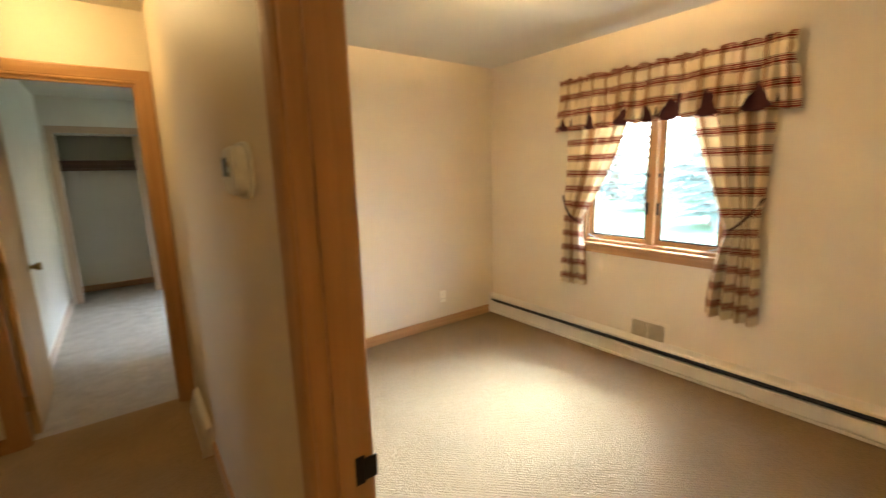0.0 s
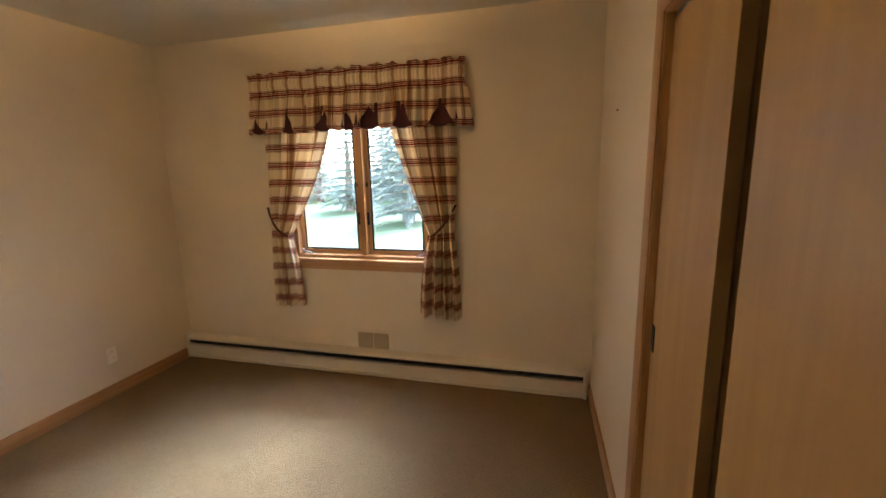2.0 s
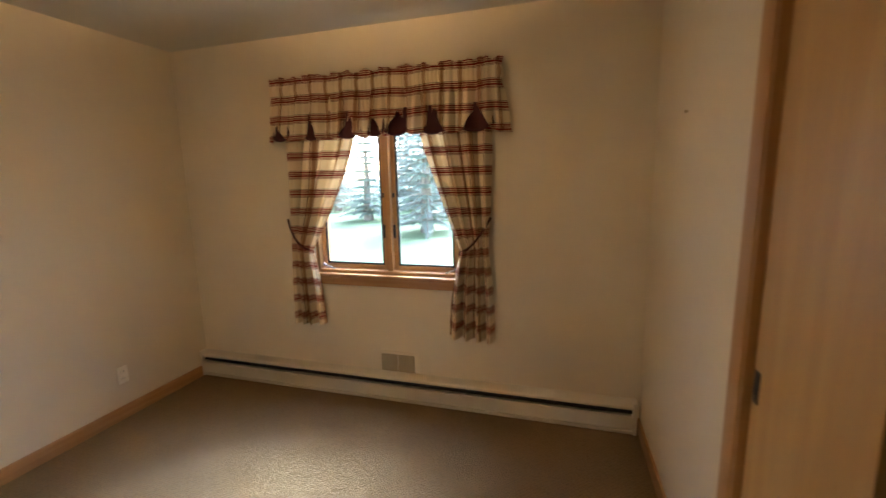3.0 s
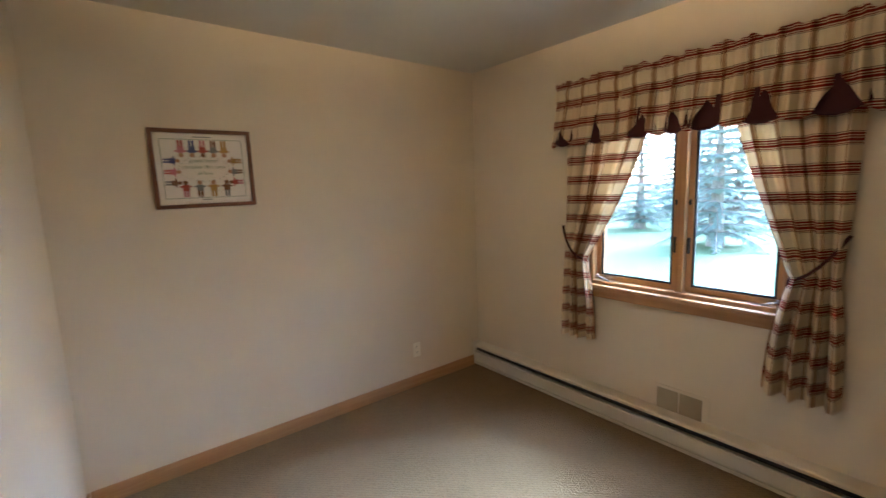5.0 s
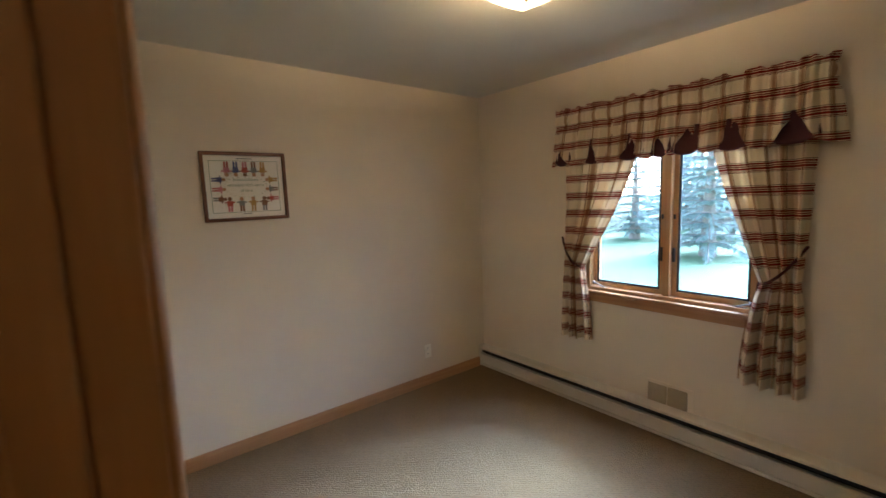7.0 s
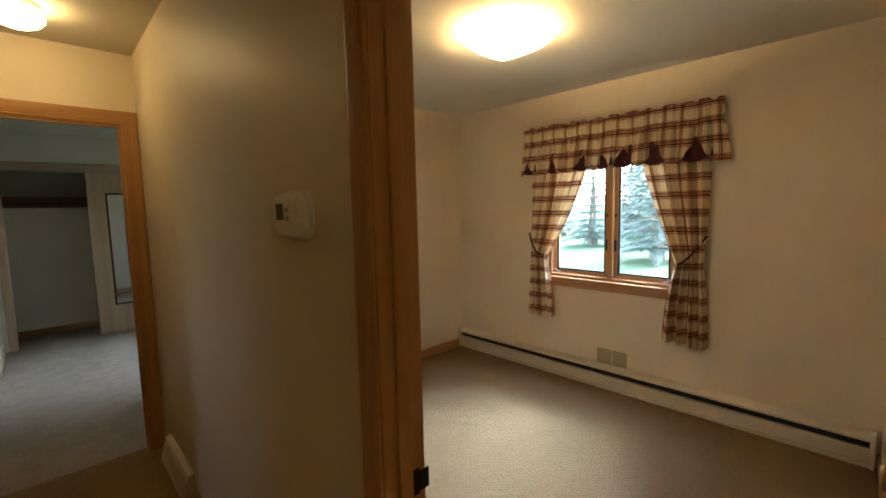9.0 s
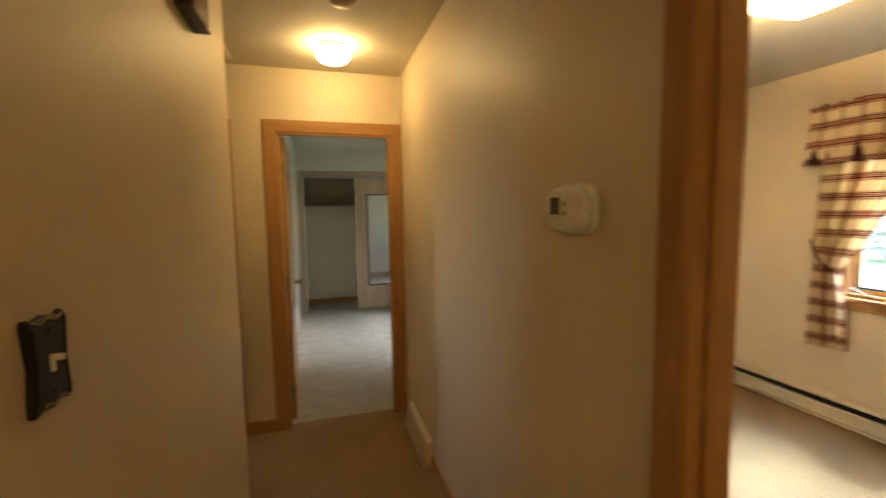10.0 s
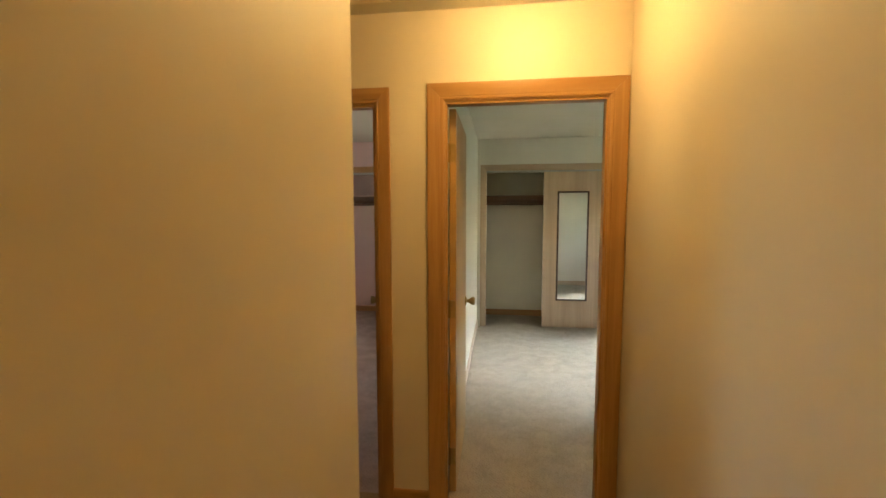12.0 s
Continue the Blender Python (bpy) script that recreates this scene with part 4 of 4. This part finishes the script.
sd = thing("smoke_detector", "small beige round smoke detector on the hall ceiling", "smoke detector", pose(-0.06, 2.84, CEIL_Z))
part("base", lathe([(0, 0), (0.062, 0), (0.062, -0.012), (0.055, -0.016)], 28), GRILLE, sd, "", True)
part("cover", lathe([(0.055, -0.014), (0.052, -0.030), (0.040, -0.038), (0, -0.040)], 28), GRILLE, sd, "", True)


# ---------- hall things ----------
def attic_hatch(x0, x1, y0, y1):
    """A lift-out panel in the ceiling with a painted trim round it."""
    t = thing("attic_hatch", "cream painted attic hatch with a narrow trim in the ceiling", "attic hatch", pose((x0 + x1) / 2, (y0 + y1) / 2, CEIL_Z))
    w, d, f = (x1 - x0) / 2, (y1 - y0) / 2, 0.03
    part("panel", box(-w + f, w - f, -d + f, d - f, -0.006, -0.001, 0.001), CEIL, t)
    for a, b, c, e in ((-w, -w + f, -d, d), (w - f, w, -d, d), (-w + f, w - f, -d, -d + f), (-w + f, w - f, d - f, d)):
        part("hatch_trim", box(a, b, c, e, -0.013, -0.001, 0.003), IVORY, t)


attic_hatch(-1.29, -0.665, 3.10, 3.755)


def thermostat():
    t = thing("thermostat", "white round-cornered thermostat with a grey display on a wall plate", "thermostat", pose(HALL_E + 0.0038, 1.716, 1.50))
    bm = bmesh.new()
    n = 48
    ring = []
    for k in range(n):
        a = 2 * math.pi * k / n
        c, s = math.cos(a), math.sin(a)
        ring.append((abs(c) ** 0.55 * math.copysign(0.078, c), abs(s) ** 0.6 * math.copysign(0.054, s)))
    plate = bmesh.new()
    vs = [[plate.verts.new((x, -0.004 + y * 1.17 * k, z * 1.14 * k)) for y, z in ring] for x, k in ((0.0, 1.0), (-0.005, 1.0), (-0.0075, 0.97))]
    for a, b in zip(vs, vs[1:]):
        for k in range(n):
            plate.faces.new((a[k], a[(k + 1) % n], b[(k + 1) % n], b[k]))
    plate.faces.new(vs[-1])
    part("wall_plate", plate, WHITE, t)
    levels = [(-0.006, 1.0), (-0.022, 0.99), (-0.028, 0.94), (-0.030, 0.85)]
    vs = [[bm.verts.new((x, 0.006 + y * k, z * k)) for y, z in ring] for x, k in levels]
    for a, b in zip(vs, vs[1:]):
        for k in range(n):
            bm.faces.new((a[k], a[(k + 1) % n], b[(k + 1) % n], b[k]))
    bm.faces.new(vs[-1])
    body = part("body", bm, WHITE, t, "", False)
    part("display", box(-0.0315, -0.029, 0.016, 0.058, -0.012, 0.030, 0.001), plain("lcd_grey", (0.10, 0.10, 0.085), 0.15, bump=0.0), body, "dark grey display")
    part("ledge", box(-0.034, -0.028, 0.008, 0.064, -0.019, -0.014, 0.001), WHITE, body)
    for z in (0.014, -0.008):
        part("button", box(-0.0325, -0.029, -0.012, 0.002, z - 0.006, z + 0.006, 0.002), GRILLE, body)
    part("side_lid", box(-0.033, -0.028, -0.060, -0.020, -0.040, 0.040, 0.004), WHITE, body)


thermostat()


def ornate_switch():
    t = thing("ornate_switch", "black cast-iron ornate switch plate with an ivory toggle", "switch", pose(HALL_W, 1.497, 1.312) @ Matrix.Diagonal((1.0, 1.10, 1.16, 1)))
    bm = bmesh.new()
    n = 72
    outline = []
    for k in range(n):
        a = 2 * math.pi * k / n
        c, s = math.cos(a), math.sin(a)
        y = math.copysign(abs(c) ** 0.22 * 0.040, c)
        z = math.copysign(abs(s) ** 0.22 * 0.057, s)
        waist = 1 - 0.15 * math.cos(math.pi * z / 0.114) ** 2
        z *= 1 - 0.11 * math.sin(math.pi * y / 0.040) ** 2 - 0.05 * math.cos(math.pi * y / 0.08) ** 2
        y *= waist
        outline.append((y, z))
    levels = [(0.0, 1.0), (0.006, 1.0), (0.010, 0.93), (0.0075, 0.84), (0.0095, 0.76)]
    vs = [[bm.verts.new((x, y * k, z * k)) for y, z in outline] for x, k in levels]
    for a, b in zip(vs, vs[1:]):
        for k in range(n):
            bm.faces.new((a[k], a[(k + 1) % n], b[(k + 1) % n], b[k]))
    bm.faces.new(vs[-1])
    plate = part("cover_plate", bm, BLACK, t)
    for s in (-1, 1):
        part("worn_edge", tube([(0.0095, -0.030 + 0.006 * k, s * (0.0475 + 0.0025 * math.cos(k * 1.25))) for k in range(11)], 0.0009, 6), BRASS, plate, "worn brass edge line", True)
    tg = box(0.008, 0.012, -0.004, 0.004, -0.012, 0.008, 0.001)
    box(0.010, 0.024, -0.0035, 0.0035, 0.001, 0.008, 0.002, bm=tg)
    part("toggle", tg, IVORY, t, "ivory toggle")
    for z in (-0.035, 0.035):
        part("screw", lathe([(0.003, 0.009), (0.003, 0.0112), (0, 0.0118)], 10, Matrix.Translation((0, 0, z)) @ Matrix.Rotation(math.pi / 2, 4, "Y")), BLACK, plate)


ornate_switch()

# the shaded side and the lamplit front are put into two wood colours
ch = thing("door_chime", "dark wooden door chime box, case darkened for shade, high on the hall wall", "door chime", pose(HALL_W, 2.22, 2.085))
part("case", box(0, 0.045, 0, 0.20, 0.004, 0.24, 0.003), DARK_WOOD, ch)
part("bottom_edge", box(0, 0.050, -0.004, 0.204, 0, 0.008, 0.002), DARK_WOOD, ch)
for k in range(7):
    part("front_slat", box(0.045, 0.051, 0.012 + 0.026 * k, 0.030 + 0.026 * k, 0.014, 0.232, 0.002), SHELF_WOOD, ch)


def floor_register():
    t = thing("baseboard_register", "cream metal baseboard register at the hall wall", "vent", pose(HALL_E + 0.0195, 3.12, 0, 0, 0, -0.62))
    n = 0.55
    part("housing", extrude_profile([(0, 0), (-0.058, 0), (-0.060, 0.018), (-0.030, 0.150), (-0.012, 0.160), (0, 0.160)], n), ENAMEL, t)
    for k in range(1, 22):
        y = k * n / 22
        f = box(-0.0025, 0.0, y - 0.007, y + 0.007, -0.045, 0.045)
        bmesh.ops.transform(f, verts=f.verts, matrix=Matrix.Translation((-0.0455, 0, 0.084)) @ Matrix.Rotation(radians(12.8), 4, "Y"))
        part("louvre", f, ENAMEL, t)
    for a in (-0.004, n):
        part("end_cap", extrude_profile([(0, 0), (-0.062, 0), (-0.064, 0.018), (-0.032, 0.154), (-0.012, 0.164), (0, 0.164)], 0.004, m=Matrix.Translation((0, a, 0))), ENAMEL, t)


floor_register()

# ---------- far bedroom ----------
door_leaf("door_far", "open birch veneer door against the far bedroom wall", (-0.433, ROOM_N + 0.004), 90.5, 0.735, BIRCH, 0.004)

p = sliding_panel("mirror_closet_door", "pale birch sliding closet door with a dark-framed mirror", 0.384, 1.15, CLOS_Y + 0.014, 2.03, PALE_BIRCH)
mx, mw, mz0, mz1 = 0.171, 0.394, 0.354, 1.770
part("mirror", box(mx + 0.02, mx + mw - 0.02, -0.006, -0.001, mz0 + 0.02, mz1 - 0.02), MIRROR, p, "tall mirror")
for a, b, c, d in ((mx, mx + 0.022, mz0, mz1), (mx + mw - 0.022, mx + mw, mz0, mz1), (mx + 0.022, mx + mw - 0.022, mz0, mz0 + 0.022), (mx + 0.022, mx + mw - 0.022, mz1 - 0.022, mz1)):
    part("mirror_frame", box(a, b, -0.013, -0.0005, c, d, 0.003), DARK_WOOD, p, "dark wood mirror frame")
part("pull", lathe([(0.012, 0.002), (0.013, 0.0035), (0.009, 0.0035), (0.0, 0.001)], 20, Matrix.Translation((0.735, 0, 0.90)) @ Matrix.Rotation(math.pi / 2, 4, "X")), BRASS, p, "small brass pull", True)
sliding_panel("rear_closet_door", "pale birch sliding closet door standing behind the mirrored one", 0.394, 1.15, CLOS_Y + 0.054, 2.03, PALE_BIRCH)


def closet_shelf(x0, x1, m):
    t = thing("closet_shelf", "brown closet shelf with a hanging rod under it", "shelf", m)
    part("board", box(0, x1 - x0, -0.33, 0, 0.03, 0.05, 0.002), SHELF_WOOD, t)
    part("front_edge", box(0, x1 - x0, -0.342, -0.328, 0.0, 0.055, 0.002), SHELF_WOOD, t)
    part("cleat", box(0, x1 - x0, -0.018, -0.001, -0.05, 0.03, 0.002), SHELF_WOOD, t)
    part("rod", lathe([(0.016, 0.0), (0.016, x1 - x0)], 16, Matrix.Translation((0, -0.29, -0.06)) @ Matrix.Rotation(math.pi / 2, 4, "Y")), SHELF_WOOD, t, "", True)


closet_shelf(-0.467, 1.449, pose(-0.467, 8.1, 1.69))
closet_shelf(-3.1, -0.61, pose(-3.1, 8.1, 1.69))
closet_shelf(-2.615, -0.985, SOUTH @ pose(-2.615, -0.70, 1.60))

# rose room door, partly open
door_leaf("door_rose", "half-open birch veneer door of the rose bedroom", (-0.79, ROOM_N + 0.004), 107.0, 0.73, PALE_BIRCH, 0.004)


# ---------- outdoors ----------
def spruce(x, y, height, seed, label):
    """A tapered trunk with whorls of drooping boughs, each hung with many needle sprays."""
    rnd = random.Random(seed)
    t = thing("spruce_tree", label, "tree", pose(x, y, -0.5, 0, 0, rnd.uniform(0, 360)), group="spruces behind the house")
    trunk = lathe([(0.26, 0), (0.2, 0.8), (0.15, height * 0.4), (0.06, height * 0.75), (0.01, height)], 12)
    limbs, verts, faces = bmesh.new(), [], []
    z = 0.45
    while z < height - 0.25:
        reach = (1 - z / height) ** 0.8 * height * 0.34 + 0.12
        count = rnd.randint(6, 8)
        a0 = rnd.uniform(0, 6.28)
        for k in range(count):
            a = a0 + 2 * math.pi * k / count + rnd.uniform(-0.25, 0.25)
            r = reach * rnd.uniform(0.75, 1.12)
            droop = rnd.uniform(0.15, 0.4) * r
            pts = [Vector((math.cos(a) * r * s, math.sin(a) * r * s, z + 0.12 * s * r - droop * s * s)) for s in (0, 0.35, 0.7, 1.0)]
            tube(pts, 0.012 + 0.006 * r, 5, bm=limbs)
            side = Vector((-math.sin(a), math.cos(a), 0))
            sprays = int(24 + 40 * r)
            for q in range(sprays):
                s = 0.15 + 0.85 * (q + rnd.random()) / sprays
                base = Vector((math.cos(a) * r * s, math.sin(a) * r * s, z + 0.12 * s * r - droop * s * s))
                hand = 1 if q % 2 else -1
                ln = rnd.uniform(0.16, 0.36) * (1.15 - 0.6 * s) * (0.6 + 0.25 * r)
                way = (side * hand * rnd.uniform(0.5, 1.0) + Vector((math.cos(a), math.sin(a), 0)) * rnd.uniform(0.3, 0.9) + Vector((0, 0, rnd.uniform(-0.7, 0.05)))).normalized()
                wide = way.cross(Vector((0, 0, 1))).normalized() * ln * 0.16
                dip = Vector((0, 0, -0.05 * ln))
                i = len(verts)
                verts += [base, base + way * ln * 0.4 + wide, base + way * ln + dip, base + way * ln * 0.4 - wide]
                faces.append((i, i + 1, i + 2, i + 3))
        z += rnd.uniform(0.22, 0.40)
    part("trunk", trunk, BARK, t, "", True)
    part("boughs", limbs, BARK, t)
    me = bpy.data.meshes.new("crown")
    me.from_pydata(verts, [], faces)
    me.materials.append(NEEDLES)
    crown = new("crown", me)
    crown.parent = t
    return t


structure("ground", box(3.38, 400, -300, 300, -0.9, -0.5), GRASS, "green lawn outside the window", "ground")
structure("ground_back", box(-300, 3.38, -300, 300, -0.9, -0.55), GRASS, "lawn round the house", "ground")
for k, (tx, ty, th) in enumerate(((15.5, 6.2, 5.2), (19.5, 10.6, 4.6), (22.0, 7.6, 6.4), (25.0, 15.5, 5.4), (30.0, 12.6, 8.0), (31.0, 21.0, 8.0), (28.0, 17.6, 7.0), (36.0, 15.6, 9.0), (26.5, 10.4, 7.0))):
    spruce(tx, ty, th, 11 + k, "spruce with drooping boughs on the lawn, needles paled for glare")
